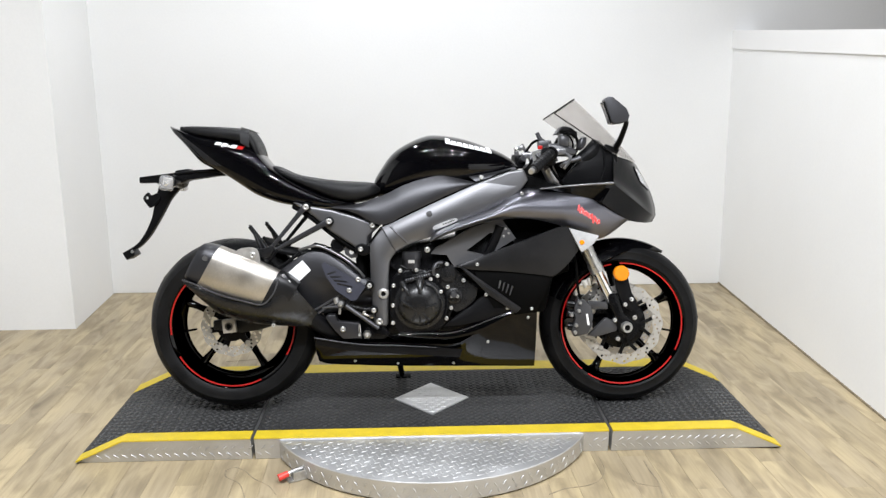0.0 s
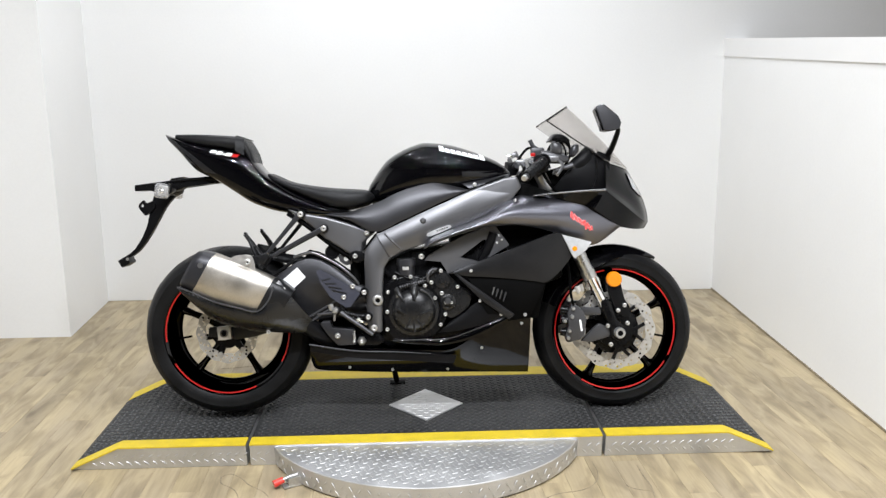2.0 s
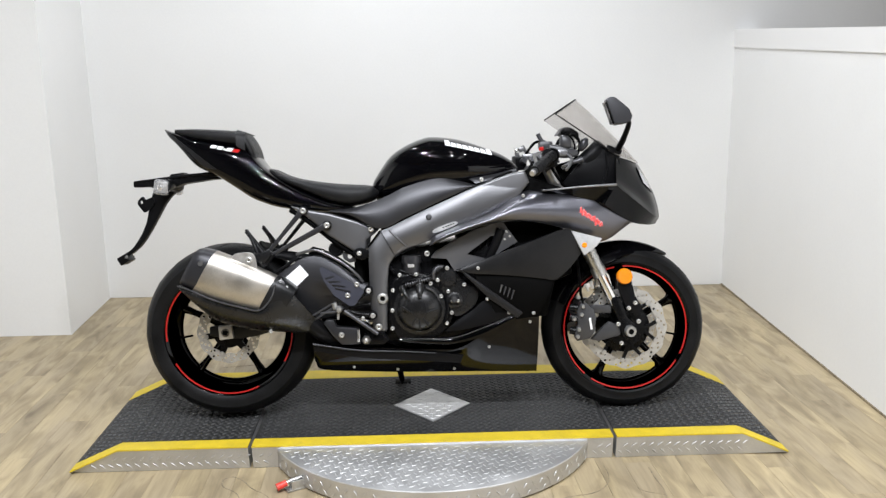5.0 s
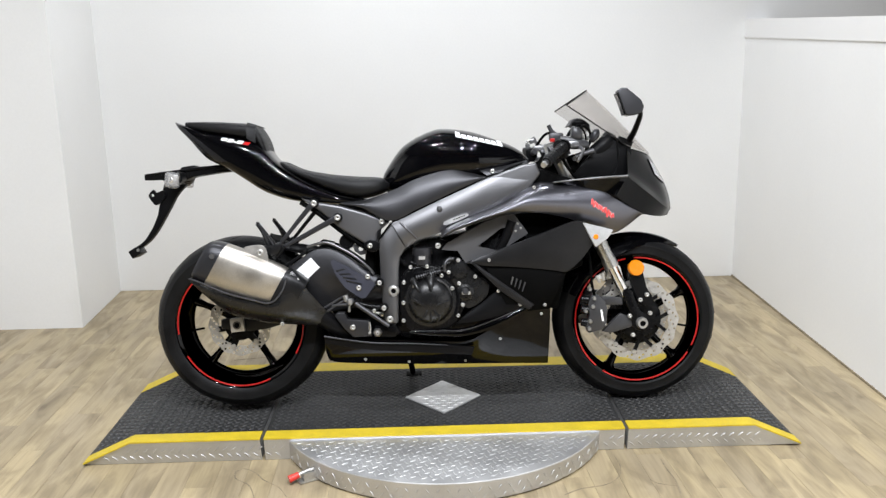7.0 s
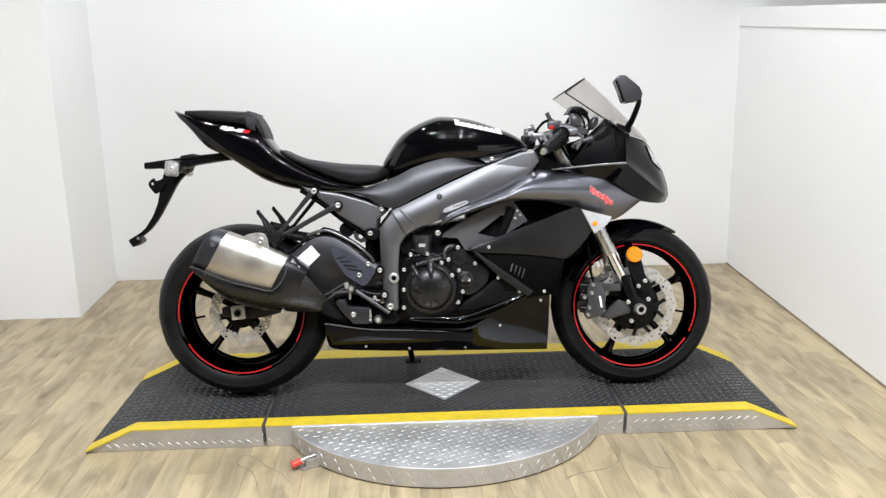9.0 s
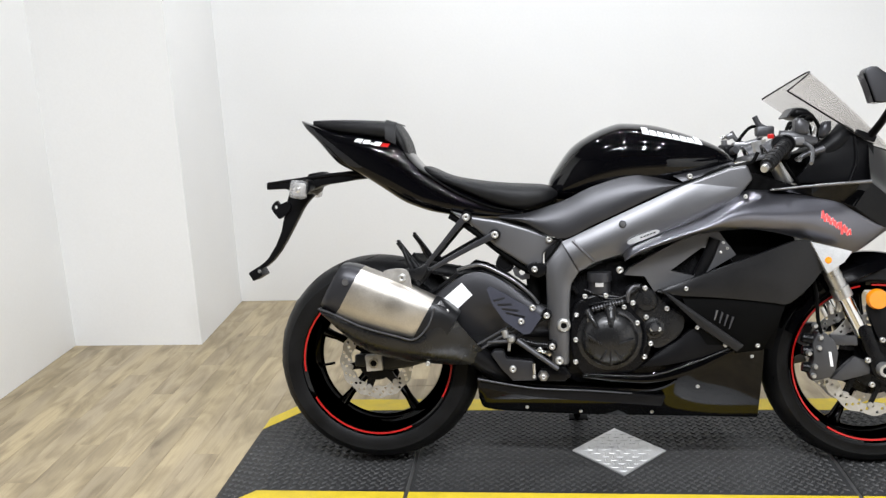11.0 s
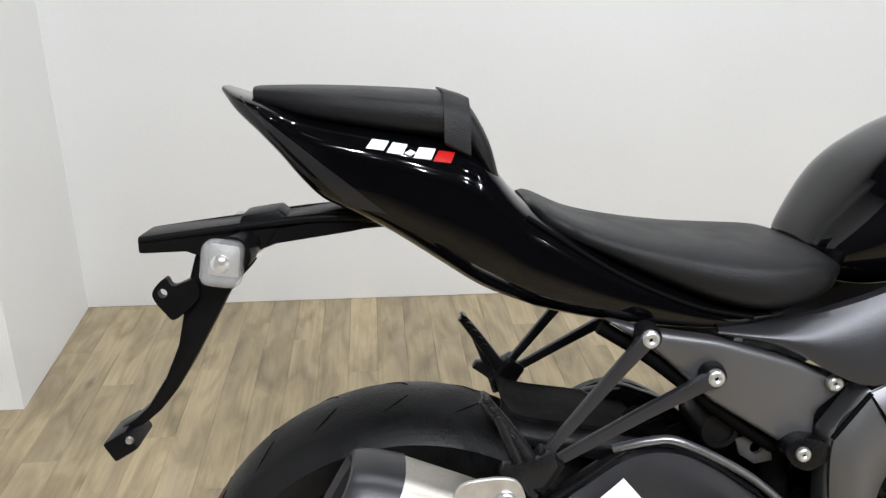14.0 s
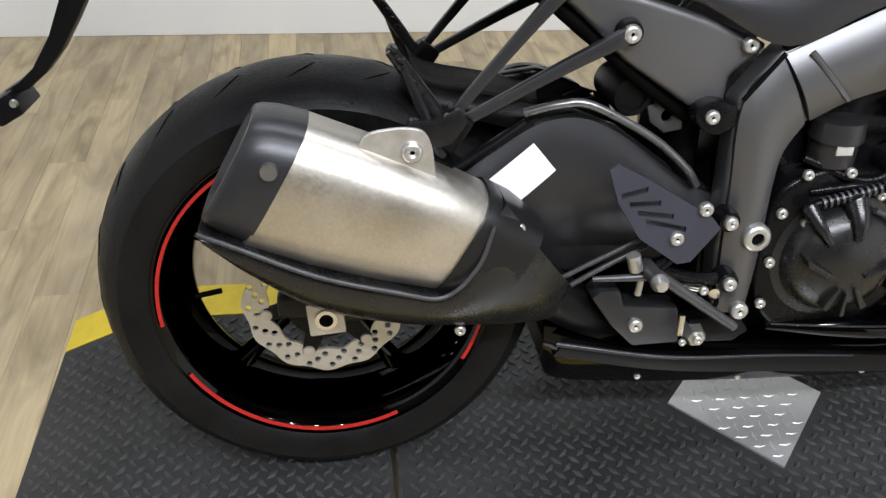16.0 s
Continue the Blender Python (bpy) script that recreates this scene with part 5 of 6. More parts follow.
# belly pan
def belly():
    return panel([(-0.405, -0.120, 0.285), (-0.300, -0.145, 0.276), (-0.178, -0.160, 0.268), (0.000, -0.168, 0.258), (0.100, -0.170, 0.262), (0.190, -0.172, 0.318), (0.240, -0.172, 0.352), (0.310, -0.172, 0.366), (0.372, -0.165, 0.364)],
                 [(-0.402, -0.100, 0.215), (-0.376, -0.105, 0.186), (-0.240, -0.115, 0.178), (-0.103, -0.118, 0.173), (0.000, -0.118, 0.171), (0.100, -0.118, 0.169), (0.200, -0.116, 0.167), (0.300, -0.114, 0.164), (0.368, -0.110, 0.162)], 50, 14, 0.008)


both(belly, "belly_pan", BELLY, bike, "gloss black belly pan")
part("belly_floor", plate([(-0.39, 0.190), (-0.10, 0.176), (0.20, 0.170), (0.365, 0.165), (0.365, 0.175), (0.20, 0.182), (-0.10, 0.188), (-0.38, 0.205)], -0.105, 0.105), PLASTIC, bike)
part("belly_core", plate([(-0.38, 0.20), (-0.10, 0.19), (0.34, 0.18), (0.34, 0.34), (0.20, 0.32), (0.05, 0.27), (-0.36, 0.28)], -0.085, 0.085, (), 0.01), MATTE, bike)
part("scoop", panel([(-0.110, -0.160, 0.300), (0.000, -0.176, 0.302), (0.080, -0.182, 0.304), (0.168, -0.186, 0.334), (0.290, -0.186, 0.376)], [(-0.110, -0.165, 0.288), (0.000, -0.182, 0.280), (0.080, -0.188, 0.280), (0.180, -0.192, 0.305), (0.290, -0.188, 0.360)], 30, 6, 0.004), BELLY, bike, "black scoop edge above the belly pan")
part("lower_trim", panel([(-0.39, -0.165, 0.284), (-0.25, -0.178, 0.262), (-0.05, -0.176, 0.252), (0.11, -0.176, 0.238)], [(-0.40, -0.160, 0.262), (-0.25, -0.174, 0.238), (-0.05, -0.174, 0.222), (0.10, -0.172, 0.210)], 20, 6, 0.001), PLASTIC, bike, "black trim along the belly pan")
# tapered grey tube paints the lit upper edge of the black trim
part("trim_edge", tube([(-0.40, -0.168, 0.286), (-0.25, -0.181, 0.264), (-0.10, -0.180, 0.256), (0.02, -0.179, 0.247)], (0.0038, 0.0012)), COVER, bike)
# the scoop's thin highlight, drawn as a line in a lighter coating
part("scoop_edge", tube([(-0.105, -0.168, 0.299), (0.0, -0.182, 0.297), (0.08, -0.188, 0.300), (0.168, -0.191, 0.328), (0.285, -0.190, 0.374)], (0.0014, 0.0022)), SWING, bike)
belly_form = form_of(belly())
for x, z in ((-0.265, 0.196), (-0.115, 0.185), (0.08, 0.182), (0.20, 0.26), (0.34, 0.345)):
    bolt(x, z, over(belly_form, x, z, 0.002).y, 0.005)

# nose, headlamps, windscreen and mirror
NOSE = [[(0.648, -0.128, 0.902), (0.694, -0.092, 0.893), (0.731, -0.048, 0.884), (0.757, 0.0, 0.877)],
        [(0.643, -0.148, 0.857), (0.712, -0.106, 0.820), (0.768, -0.062, 0.798), (0.805, 0.0, 0.791)],
        [(0.640, -0.164, 0.825), (0.719, -0.120, 0.773), (0.788, -0.066, 0.740), (0.827, 0.0, 0.730)],
        [(0.634, -0.186, 0.804), (0.722, -0.146, 0.741), (0.792, -0.076, 0.697), (0.833, 0.0, 0.688)]]
CHIN = [(0.592, -0.186, 0.742), (0.692, -0.140, 0.680), (0.770, -0.066, 0.664), (0.819, 0.0, 0.664)]


def nose_row(points):
    """The near half of a line round the nose and its mirror image."""
    half = curve(points, 17)
    return half + [Vector((p.x, -p.y, p.z)) for p in reversed(half[:-1])]


def nose_shell():
    """Upper hood, a crisp ridge round it, and the undercut chin below the ridge."""
    bm = bmesh.new()
    rows = [nose_row(r) for r in NOSE]
    hood = [curve([r[k] for r in rows], 16) for k in range(33)]
    chin = nose_row(CHIN)
    skin(bm, [[*hood[k], hood[k][-1].lerp(chin[k], 0.04), hood[k][-1].lerp(chin[k], 0.5), chin[k], chin[k] + Vector((-0.03, 0, 0.012))] for k in range(33)], closed=False)
    grown = bmesh.ops.extrude_face_region(bm, geom=bm.faces[:])
    bmesh.ops.translate(bm, verts=[v for v in grown["geom"] if isinstance(v, bmesh.types.BMVert)], vec=(-0.004, 0, 0.001))
    return bm


nose = part("nose_fairing", nose_shell(), NOSE_PAINT, bike, "gloss black nose fairing with a folded edge", smooth=24)
part("nose_core", plate([(0.60, 0.70), (0.62, 0.86), (0.69, 0.87), (0.76, 0.80), (0.80, 0.70), (0.77, 0.675), (0.66, 0.70)], -0.055, 0.055, (), 0.01), MATTE, bike)
both(lambda: panel([(0.738, -0.060, 0.866), (0.760, -0.042, 0.846), (0.780, -0.020, 0.826)], [(0.757, -0.072, 0.812), (0.776, -0.060, 0.796), (0.800, -0.030, 0.780)], 14, 6, 0.002), "headlamp", CLEAR, bike, "clear headlamp lens in the nose")
both(lambda: plate([(0.455, 0.806), (0.500, 0.860), (0.545, 0.905), (0.600, 0.930), (0.662, 0.905), (0.662, 0.800)], -0.128, -0.116, (), 0.004), "inner_panel", PLASTIC, bike, "black inner cockpit panel")
part("panel_fold", tube([(0.612, -0.130, 0.925), (0.616, -0.131, 0.86), (0.600, -0.131, 0.806)], 0.004), PLASTIC, bike)
fairing_form = form_of(upper_fairing())
# highlight along the black edge, put in as a tube of pale alloy
part("fairing_edge", tube([(0.385, -0.176, 0.790), (0.450, -0.188, 0.796), (0.540, -0.194, 0.802), (0.634, -0.187, 0.806)], (0.0025, 0.0048)), LEVER, bike, "black fairing edge with its highlight put into a bright metal")
part("nose_side", panel([(0.385, -0.174, 0.790), (0.450, -0.188, 0.794), (0.540, -0.194, 0.799), (0.600, -0.191, 0.802), (0.634, -0.186, 0.804)], [over(fairing_form, x, z, 0.003) for x, z in ((0.386, 0.784), (0.445, 0.777), (0.500, 0.767), (0.560, 0.752))] + [Vector((0.594, -0.187, 0.741))], 24, 6, 0.0005), BELLY, bike)
bm = bmesh.new()
rows = []
for j in range(15):
    v = j / 14
    c = Vector((0.755, 0, 0.883)).lerp(Vector((0.533, 0, 1.111)), v) + Vector((0.002, 0, 0.006)) * math.sin(math.pi * v)
    s = Vector((0.640, 0, 0.912)).lerp(Vector((0.441, 0, 1.050)), v)
    half = 0.142 - 0.014 * v
    rows.append([Vector((c.x + (s.x - c.x) * abs(u) ** 1.9, u * half, c.z + (s.z - c.z) * abs(u) ** 1.9)) for u in (k / 9 - 1 for k in range(19))])
skin(bm, rows, closed=False)
g = bmesh.ops.extrude_face_region(bm, geom=bm.faces[:])
bmesh.ops.translate(bm, verts=[v for v in g["geom"] if isinstance(v, bmesh.types.BMVert)], vec=(-0.0015, 0, -0.002))
screen = part("windscreen", bm, SCREEN, bike, "smoked see-through windscreen")
part("screen_edge", tube([r[0] for r in rows[::2]], 0.0022, 30, 6), PLASTIC, screen)
part("screen_edge", tube([rows[-1][k] for k in range(0, 19, 2)], 0.0022, 30, 6), PLASTIC, screen)
mirror = part("mirror", plate([(0.580, 1.074), (0.583, 1.082), (0.593, 1.089), (0.609, 1.089), (0.633, 1.070), (0.656, 1.050), (0.666, 1.028), (0.661, 1.010), (0.640, 1.002), (0.619, 1.000), (0.606, 1.004), (0.594, 1.038)], -0.284, -0.240, (), 0.007, 3), COVER, bike, "black fairing mirror on a stalk")
part("mirror_stalk", tube([(0.655, -0.262, 1.012), (0.662, -0.250, 1.004), (0.661, -0.215, 0.978), (0.660, -0.165, 0.950), (0.655, -0.128, 0.928)], (0.0075, 0.011)), PLASTIC, mirror)
part("mirror_foot", block((0.055, 0.020, 0.020), pose(0.640, -0.124, 0.925, 0, 22, 0), 0.006), PLASTIC, mirror)
part("mirror_glass", plate([(0.618, 0.999), (0.605, 1.003), (0.593, 1.037), (0.579, 1.072), (0.576, 1.072), (0.590, 1.036), (0.601, 1.002)], -0.282, -0.242), TINTED, mirror)
part("front_indicator", plate([(0.474, 0.656), (0.580, 0.628), (0.560, 0.600), (0.518, 0.570)], -0.218, -0.186, (), 0.005, 2), CLEAR, bike, "clear flush triangular indicator lens")
part("indicator_bulb", lathe([(0, -0.2205), (0.007, -0.220), (0.010, -0.217), (0, -0.217)], 0.519, 0.606, 14), ORANGE, bike)
for i in range(5):
    x, z = 0.512 + 0.0155 * i, 0.717 - 0.0100 * i
    tall = (0.020, 0.013, 0.011, 0.019, 0.012)[i]
    drop = (0.013, 0.010, 0.010, 0.018, 0.011)[i]
    path = [(x - 0.001, z - 0.004), (x + 0.003, z + tall * 0.75), (x + 0.007, z - drop), (x + 0.012, z + tall * 0.35), (x + 0.0155, z - 0.010)]
    for name, y, r, mat in (("fairing_mark_edge", -0.0022, 0.0038, WHITE), ("fairing_mark", 0.0004, 0.0024, PINK)):
        bm = tube([over(fairing_form, px, pz, y) for px, pz in path], r, 22, 8)
        part(name, bm, mat, bike, "plain red mark" if mat is PINK else "plain white outline")

# fork, calipers, fender
for side in (-1, 1):
    y = side * 0.102
    part("fork_outer", join(tube([(0.412, y, 0.878), (0.592, y, 0.503)], 0.0225, 4, 20), tube([(0.584, y, 0.520), (0.597, y, 0.493)], 0.0258, 3, 20), tube([(0.558, y, 0.574), (0.562, y, 0.566)], 0.0242, 3, 20), tube([(0.568, y, 0.553), (0.571, y, 0.547)], 0.0242, 3, 20)), BRONZE, bike, "satin bronze-grey fork outer tube")
    part("fork_stanchion", tube([(0.592, y, 0.503), (0.648, y, 0.388)], 0.0188, 4, 20), CHROME, bike, "bright chrome fork stanchion")
    lug = plate(soft([(0.630, 0.406), (0.660, 0.412), (0.688, 0.345), (0.714, 0.320), (0.714, 0.280), (0.692, 0.268), (0.668, 0.285), (0.656, 0.330)], 8), y - 0.022, y + 0.022, (), 0.006, 2)
    arm = plate([(0.560, 0.268), (0.600, 0.308), (0.625, 0.330), (0.668, 0.312), (0.664, 0.282), (0.590, 0.262)], y - 0.012, y + 0.012, (), 0.005)
    part("fork_lug", lug, ENGINE, bike, "dark cast fork foot")
    part("caliper_arm", arm, CASTING, bike, "grey cast caliper arm")
    upper = plate([(0.560, 0.390), (0.630, 0.386), (0.632, 0.360), (0.566, 0.362)], y - 0.012, y + 0.010, (), 0.004)
    part("caliper_arm", upper, CASTING, bike, "grey cast caliper arm")
    cal = plate([(0.522, 0.402), (0.545, 0.398), (0.568, 0.376), (0.576, 0.344), (0.570, 0.300), (0.556, 0.276), (0.508, 0.266), (0.500, 0.290), (0.512, 0.330), (0.508, 0.372)], y - 0.030, y + 0.014, (), 0.006, 2)
    cal_ob = part("front_caliper", cal, CASTING, bike, "dark grey radial brake caliper")
    for z in (0.300, 0.345, 0.380):
        part("piston_housing", tube([(0.512, y - 0.012, z), (0.486, y - 0.010, z + 0.004)], (0.016, 0.013), 4, 14), ENGINE, cal_ob)
    for k in range(3):
        part("pad_fin", block((0.010, 0.010, 0.028), pose(0.553 + 0.018 * k, y + 0.022, 0.448 + 0.008 * k, 0, -25 + 14 * k, 0), 0.002), STEEL, cal_ob)
    if side < 0:
        part("caliper_label", plate([(0.549, 0.348), (0.556, 0.348), (0.562, 0.308), (0.555, 0.308)], y - 0.0310, y - 0.029), WHITE, cal_ob)
        for x, z in ((0.528, 0.388), (0.524, 0.359), (0.514, 0.308), (0.510, 0.283), (0.498, 0.345), (0.513, 0.420)):
            part("caliper_bolt", lathe([(0, -0.010), (0.005, -0.010), (0.007, -0.006), (0.008, 0.004)], x, z, 12), BOLT, cal_ob).location.y = y - 0.030
        for x, z in ((0.713, 0.396), (0.724, 0.331), (0.653, 0.323), (0.664, 0.256), (0.690, 0.378)):
            bolt(x, z, y - 0.026, 0.008)
part("front_axle", join(tube([(0.694, -0.135, 0.298), (0.694, 0.135, 0.298)], 0.009), lathe([(0.010, -0.146), (0.017, -0.146), (0.020, -0.138), (0.020, -0.120), (0.010, -0.120)], 0.694, 0.298, 28, closed=True)), BOLT, bike, "hollow front axle")
part("axle_socket", lathe([(0, -0.1435), (0.0115, -0.1435), (0.0115, -0.130)], 0.694, 0.298, 20), MATTE, bike)
part("brake_hose", tube([(0.500, -0.09, 0.620), (0.515, -0.13, 0.520), (0.520, -0.135, 0.440), (0.530, -0.13, 0.400)], 0.005), MATTE, bike)
part("lug_mount", plate(soft([(0.655, 0.470), (0.690, 0.505), (0.715, 0.420), (0.735, 0.385), (0.720, 0.355), (0.690, 0.370), (0.670, 0.410)], 8), -0.120, -0.100, (), 0.005), PLASTIC, bike, "black fender bracket")
part("reflector", lathe([(0, -0.1365), (0.024, -0.1365), (0.0265, -0.134), (0.028, -0.120), (0, -0.120)], 0.676, 0.489, 36), ORANGE, bike, "round amber side reflector")


def fender():
    bm = bmesh.new()
    rings = []
    for i in range(25):
        f = i / 24
        a = radians(58 + 100 * f)
        lift = 0.012 + 0.004 * math.sin(math.pi * f)
        r = FR + lift
        half = 0.016 + 0.052 * min(1, f * 3.0)
        drop = 0.006 + 0.064 * min(1, f * 2.2)
        ring = []
        for k in range(13):
            u = k / 6 - 1
            rr = r - drop * abs(u) ** 3.2
            ring.append((FX + rr * math.cos(a), half * u * (1.02 if abs(u) > 0.9 else 1), FZ + rr * math.sin(a)))
        rings.append(ring)
    skin(bm, rings, closed=False)
    g = bmesh.ops.extrude_face_region(bm, geom=bm.faces[:])
    bmesh.ops.scale(bm, verts=[v for v in g["geom"] if isinstance(v, bmesh.types.BMVert)], vec=(0.985, 0.96, 0.985), space=Matrix.Translation((-FX, 0, -FZ)))
    return bm


part("front_fender", fender(), GLOSS, bike, "gloss black front fender")

# handlebars and cockpit
for side in (-1, 1):
    # the bars stand turned a little to the far side
    dx = 0.030 if side < 0 else -0.035
    inner, outer = (Vector((0.419, -0.195, 0.910)), Vector((0.344, -0.300, 0.854))) if side < 0 else (Vector((0.339, 0.195, 0.886)), Vector((0.305, 0.300, 0.855)))
    along = (outer - inner).normalized()
    bar = part("clip_on", tube([(0.400 + dx, side * 0.12, 0.905), inner, outer + along * 0.01], 0.011), GUNMETAL, bike)
    part("grip", tube([inner, outer], 0.0175, 6, 14), VINYL, bar, "black ribbed handlebar grip")
    for k in range(7):
        at = inner.lerp(outer, 0.12 + 0.13 * k)
        part("grip_rib", tube([at - along * 0.003, at + along * 0.003], 0.0184, 2, 16), VINYL, bar)
    part("grip_flange", tube([inner - along * 0.004, inner + along * 0.003], 0.024, 2, 18), PLASTIC, bar)
    part("bar_end", tube([outer - along * 0.002, outer + along * 0.022], (0.011, 0.009), 3, 14), BOLT, bar)
    part("switch_gear", block((0.045, 0.05, 0.05), pose(0.385 + dx, side * 0.165, 0.895, 10, 0, side * 17), 0.010, 3), PLASTIC, bar, "black handlebar switch housing")
    if side < 0:
        part("kill_switch", block((0.016, 0.012, 0.012), pose(0.382, side * 0.190, 0.930, 10, 0, side * 17), 0.003), RED, bar)
        part("throttle_housing", lathe([(0, -0.020), (0.017, -0.020), (0.020, -0.012), (0.020, 0.012), (0.017, 0.020), (0, 0.020)], 0, 0, 20), PLASTIC, bar).matrix_basis = Matrix.Translation((0.405, -0.185, 0.912)) @ Matrix.Rotation(radians(-17), 4, "Z")
    part("lever", tube([(0.440 + dx, side * 0.150, 0.915), (0.452 + dx, side * 0.200, 0.895), (0.432 + dx, side * 0.270, 0.872), (0.412 + dx, side * 0.325, 0.856)], (0.006, 0.0045)), LEVER if side < 0 else CHROME, bar, "grey hand lever")
    part("lever_perch", join(block((0.05, 0.045, 0.022), pose(0.420 + dx, side * 0.145, 0.916), 0.006), tube([(0.425 + dx, side * 0.13, 0.918), (0.470 + dx, side * 0.12, 0.930)], 0.009)), LEVER, bar)
    part("clamp", lathe([(0.026, -0.016), (0.036, -0.016), (0.036, 0.016), (0.026, 0.016)], 0, 0, 24, closed=True), GUNMETAL, bar).matrix_basis = Matrix.Translation((0.408, side * 0.102, 0.886)) @ Matrix.Rotation(radians(90 - 25.6), 4, "Y") @ Matrix.Rotation(radians(90), 4, "X")
    part("fork_cap", tube([(0.412, side * 0.102, 0.878), (0.398, side * 0.102, 0.907)], (0.020, 0.014), 3, 18), CHROME, bike, "bright fork top cap")
part("brake_reservoir", body([(0.452, 0.938, 0.972, 0.012), (0.460, 0.934, 0.978, 0.018), (0.478, 0.930, 0.972, 0.018), (0.488, 0.934, 0.966, 0.012)], 16, 10, 3.0), CASTING, bike, "dark grey brake-fluid reservoir").location.y = -0.145
part("brake_master", body([(0.418, 0.918, 0.946, 0.012), (0.445, 0.902, 0.945, 0.018), (0.480, 0.900, 0.935, 0.018), (0.512, 0.906, 0.926, 0.010)], 16, 14, 3.0), CASTING, bike, "dark grey brake master cylinder").location.y = -0.140
part("brake_lever_knuckle", tube([(0.457, -0.150, 0.866), (0.484, -0.152, 0.882), (0.507, -0.152, 0.888), (0.527, -0.150, 0.894)], (0.006, 0.010)), GUNMETAL, bike, "grey cast lever knuckle")
part("knuckle_bolt", tube([(0.462, -0.166, 0.868), (0.462, -0.150, 0.868)], 0.008, 3, 6), CHROME, bike)
part("ignition_ring", lathe([(0.012, -0.014), (0.020, -0.014), (0.022, 0.0), (0.020, 0.014), (0.012, 0.014)], 0, 0, 24, closed=True), BOLT, bike, "bright ignition lock ring").matrix_basis = Matrix.Translation((0.500, -0.035, 0.962)) @ Matrix.Rotation(radians(35), 4, "Z")
part("stay_bracket", join(tube([(0.455, -0.06, 0.93), (0.475, -0.05, 0.960), (0.510, -0.03, 0.962)], 0.007), tube([(0.485, -0.08, 0.945), (0.515, -0.07, 0.935), (0.530, -0.06, 0.955)], 0.007)), BOLT, bike)
part("duct_face", body([(0.522, 0.925, 0.950, 0.014), (0.535, 0.922, 0.966, 0.020), (0.552, 0.940, 0.968, 0.014)], 16, 10, 3.0), COVER, bike).location.y = -0.118
part("clutch_stub", join(tube([(0.412, 0.10, 0.999), (0.425, 0.10, 0.975), (0.445, 0.10, 0.962)], 0.008), block((0.050, 0.04, 0.030), pose(0.440, 0.10, 0.955), 0.008)), GUNMETAL, bike)
part("clutch_lever", tube([(0.368, 0.20, 0.962), (0.382, 0.20, 0.938), (0.408, 0.20, 0.922), (0.442, 0.20, 0.929), (0.458, 0.20, 0.950)], (0.006, 0.009)), LEVER, bike, "grey cast clutch lever")
perch = part("clutch_perch", join(tube([(0.346, 0.20, 0.936), (0.352, 0.20, 0.905), (0.368, 0.20, 0.875)], (0.009, 0.011)), block((0.022, 0.024, 0.018), pose(0.364, 0.20, 0.947, 0, -20, 0), 0.005)), LEVER, bike, "grey clutch lever perch")
part("adjuster", tube([(0.338, 0.20, 0.942), (0.352, 0.20, 0.946)], (0.007, 0.005), 3, 12), CHROME, perch)
part("yoke_nut", tube([(0.405, 0.0, 0.895), (0.398, 0.0, 0.925)], 0.020, 3, 6), BOLT, bike)
part("top_yoke", plate([(0.36, 0.868), (0.37, 0.882), (0.45, 0.90), (0.455, 0.885)], -0.13, 0.13, (), 0.004), GUNMETAL, bike, "grey upper fork yoke")
gauge = part("instrument", body([(0.472, 0.986, 0.998, 0.046), (0.486, 0.980, 1.012, 0.058), (0.512, 0.976, 1.010, 0.058), (0.536, 0.970, 0.994, 0.046)], 24, 16, 3.0), PLASTIC, bike, "black instrument pod behind the screen")
part("dial", plate([(0.466, 0.984), (0.484, 1.008), (0.481, 1.011), (0.463, 0.987)], -0.04, 0.04), GUNMETAL, gauge)
part("side_duct", tube([(0.540, -0.100, 0.885), (0.575, -0.105, 0.915), (0.600, -0.095, 0.938)], (0.028, 0.030), 8, 18), PLASTIC, bike)
for pts in (((0.47, -0.12, 0.95), (0.50, -0.13, 0.98), (0.525, -0.12, 0.94), (0.50, -0.11, 0.88)), ((0.44, -0.10, 0.93), (0.47, -0.05, 0.97), (0.50, 0.02, 0.94)), ((0.41, -0.14, 0.90), (0.43, -0.16, 0.85), (0.47, -0.14, 0.80)), ((0.36, -0.15, 0.89), (0.34, -0.15, 0.86), (0.30, -0.13, 0.845)), ((0.36, 0.14, 0.91), (0.41, 0.13, 0.97), (0.46, 0.10, 0.95), (0.47, 0.06, 0.88)), ((0.50, -0.09, 0.82), (0.49, -0.11, 0.87), (0.515, -0.12, 0.90))):
    part("cable", tube(pts, 0.005), MATTE, bike)
for pts in (((0.450, -0.11, 0.949), (0.481, -0.11, 0.983), (0.516, -0.11, 0.975), (0.527, -0.11, 0.944), (0.517, -0.11, 0.905)), ((0.464, -0.09, 0.931), (0.488, -0.09, 0.957), (0.500, -0.09, 0.972), (0.512, -0.09, 0.949), (0.511, -0.09, 0.918))):
    part("brake_hose", tube(pts, 0.0032, 24, 8), MATTE, bike)
part("steering_head", plate([(0.36, 0.70), (0.34, 0.86), (0.43, 0.88), (0.50, 0.70)], -0.07, 0.07, (), 0.01), MATTE, bike)
part("cockpit_filler", plate([(0.435, 0.790), (0.455, 0.880), (0.505, 0.892), (0.560, 0.912), (0.620, 0.915), (0.640, 0.800)], -0.070, 0.070, (), 0.008), MATTE, bike)
part("air_box", plate([(0.28, 0.72), (0.30, 0.845), (0.36, 0.835), (0.46, 0.800), (0.62, 0.80), (0.66, 0.70), (0.45, 0.67)], -0.145, 0.145, (), 0.02), MATTE, bike)


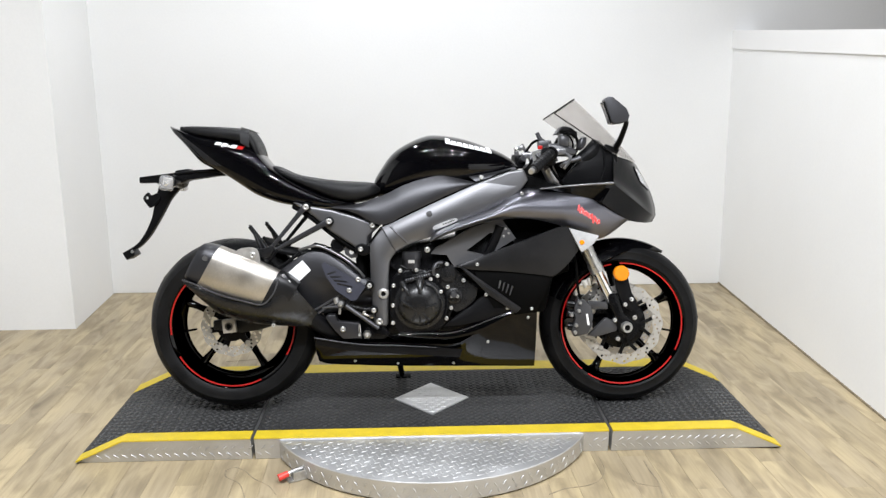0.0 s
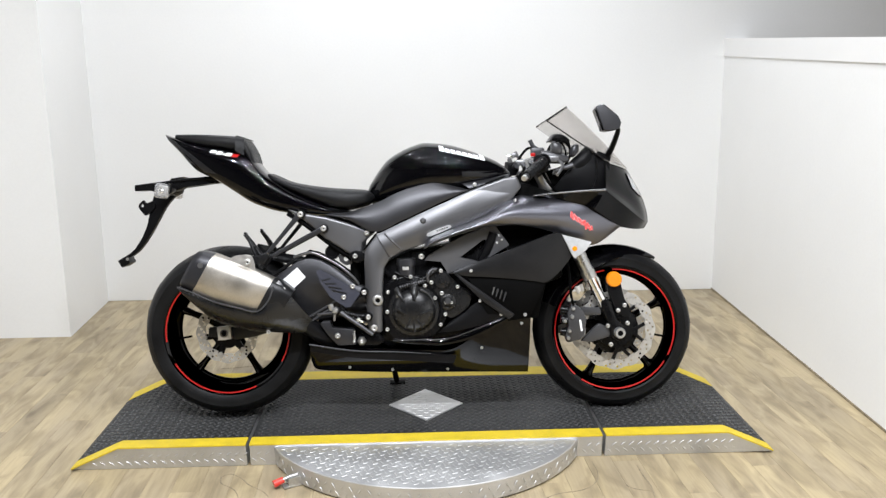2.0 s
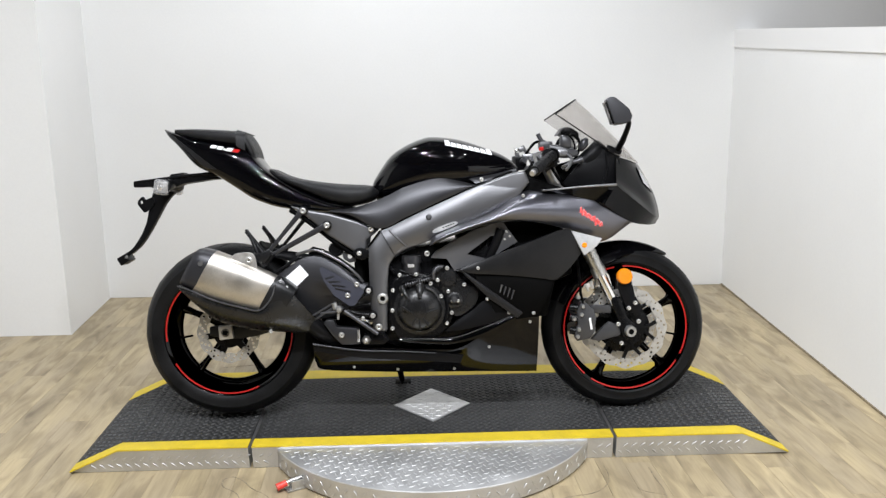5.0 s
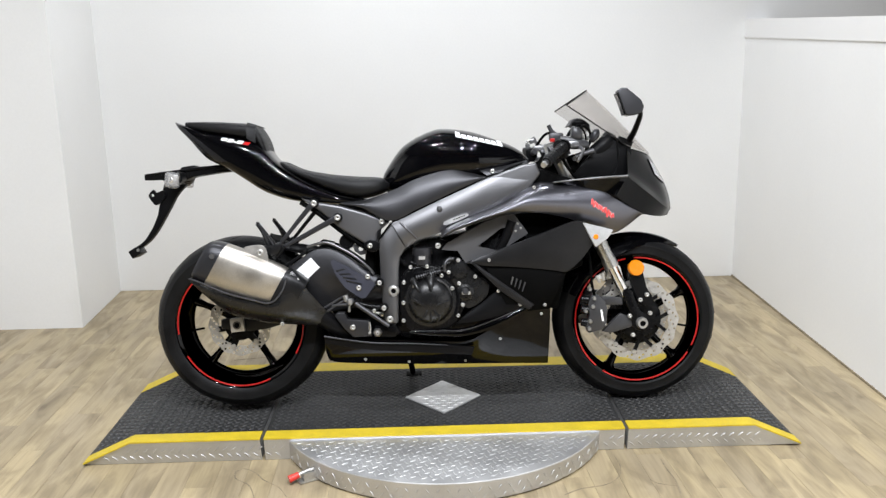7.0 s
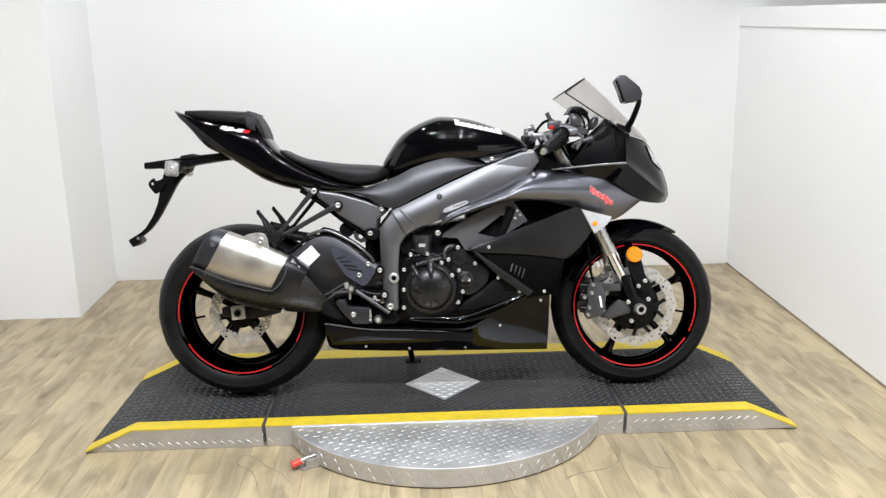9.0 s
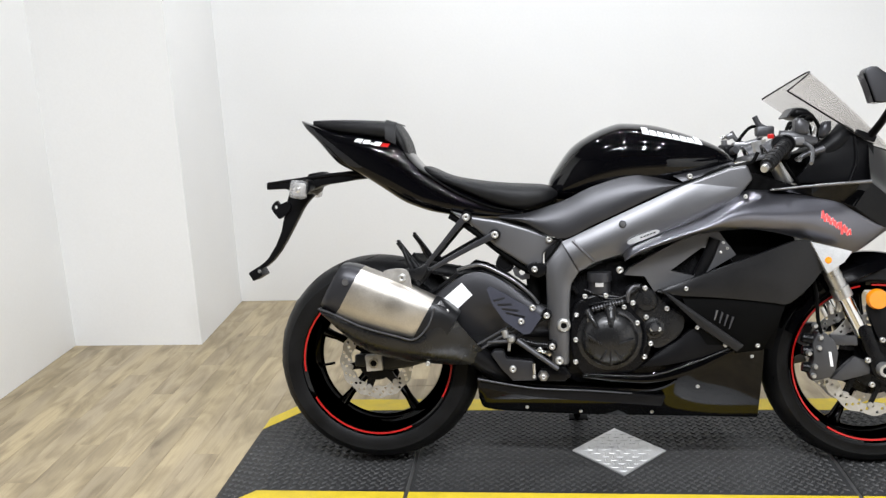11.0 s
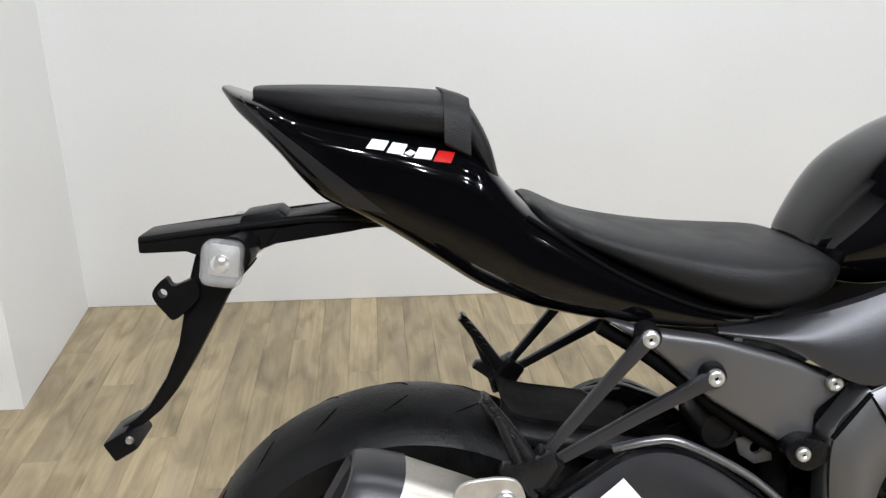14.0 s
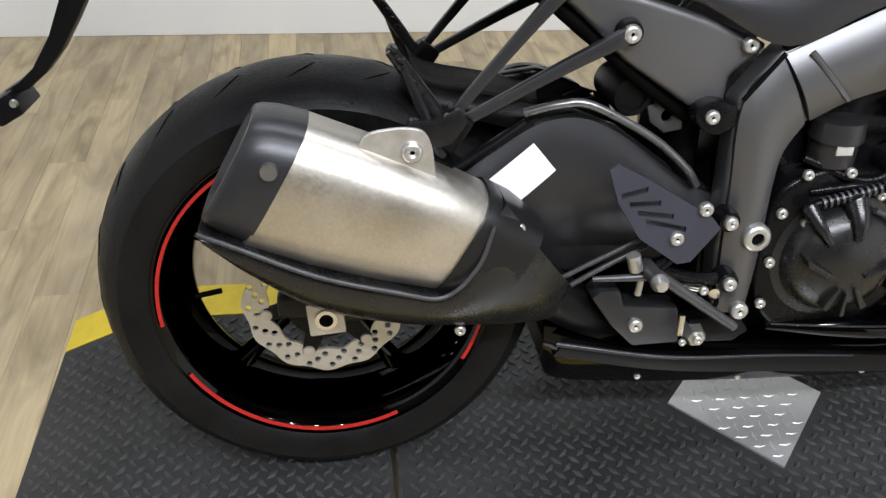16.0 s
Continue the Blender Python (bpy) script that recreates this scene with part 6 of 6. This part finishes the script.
# ---- floor planks ----
floor = tagged(part("floor", block((6.9, 10.2, 0.05), pose(0.95, -3.0, -0.0295), 0), BARE), label="light wood-look vinyl plank floor", category="floor", kind="structure")
PW, PL = 0.091, 0.915
rng = random.Random(4)
meshes = {}


def plank_mesh(length):
    key = round(length, 2)
    if key not in meshes:
        bm = block((PW - 0.0005, key - 0.0005, 0.004), Matrix(), 0.0004, 1)
        me = bpy.data.meshes.new("plank")
        bm.to_mesh(me)
        bm.free()
        me.materials.append(PLANK)
        meshes[key] = me
    return meshes[key]


TURN = 1.5
rest = []
for col in range(-31, 51):
    x = col * PW + 0.03
    y = -9.2 + ((col * 0.382) % 1.0) * PL + rng.uniform(-0.06, 0.06)
    while y < 2.0:
        low, high = max(y, -8.04), min(y + PL, 2.0)
        m = Matrix.Rotation(radians(TURN), 4, "Z") @ pose(x, (low + high) / 2, -0.0022 + rng.uniform(-0.0002, 0.0002))
        if high - low > 0.04 and -2.40 < m.translation.x < 4.22:
            if m.translation.x < 1.9 and low > -3.3:
                plank = new("plank", plank_mesh(high - low))
                plank.parent = floor
                plank.matrix_basis = m
            else:
                rest.append(block((PW - 0.0005, high - low - 0.0005, 0.004), m, 0))
        y += PL
tagged(part("far_plank", join(*rest), PLANK_FAR, floor), kind="stuff")


# worn seams in the vinyl in front of the platform
for pts in ([(-0.682, -0.373), (-0.656, -0.356), (-0.616, -0.385), (-0.58, -0.436), (-0.525, -0.487), (-0.491, -0.548)], [(0.354, -0.586), (0.41, -0.552), (0.489, -0.532), (0.538, -0.488), (0.561, -0.422), (0.56, -0.334)], [(0.705, -0.376), (0.705, -0.446), (0.711, -0.524), (0.7, -0.614)], [(0.633, -0.509), (0.655, -0.535), (0.707, -0.553)], [(-0.682, -0.373), (-0.672, -0.42), (-0.62, -0.47), (-0.585, -0.56)], [(-0.909, 0.68), (-0.80, 0.70), (-0.742, 0.71), (-0.634, 0.72), (-0.544, 0.762), (-0.507, 0.686), (-0.551, 0.59)]):
    bm = tube([(x, y, 0) for x, y in pts], (0.0030, 0.0014), 40, 6)
    bm.transform(Matrix.Translation((0, 0, 0.0002)) @ Matrix.Diagonal((1, 1, 0.3, 1)))
    part("floor_tear", bm, WORN_AND_SHADOW, floor, "thin worn seam in the floor")
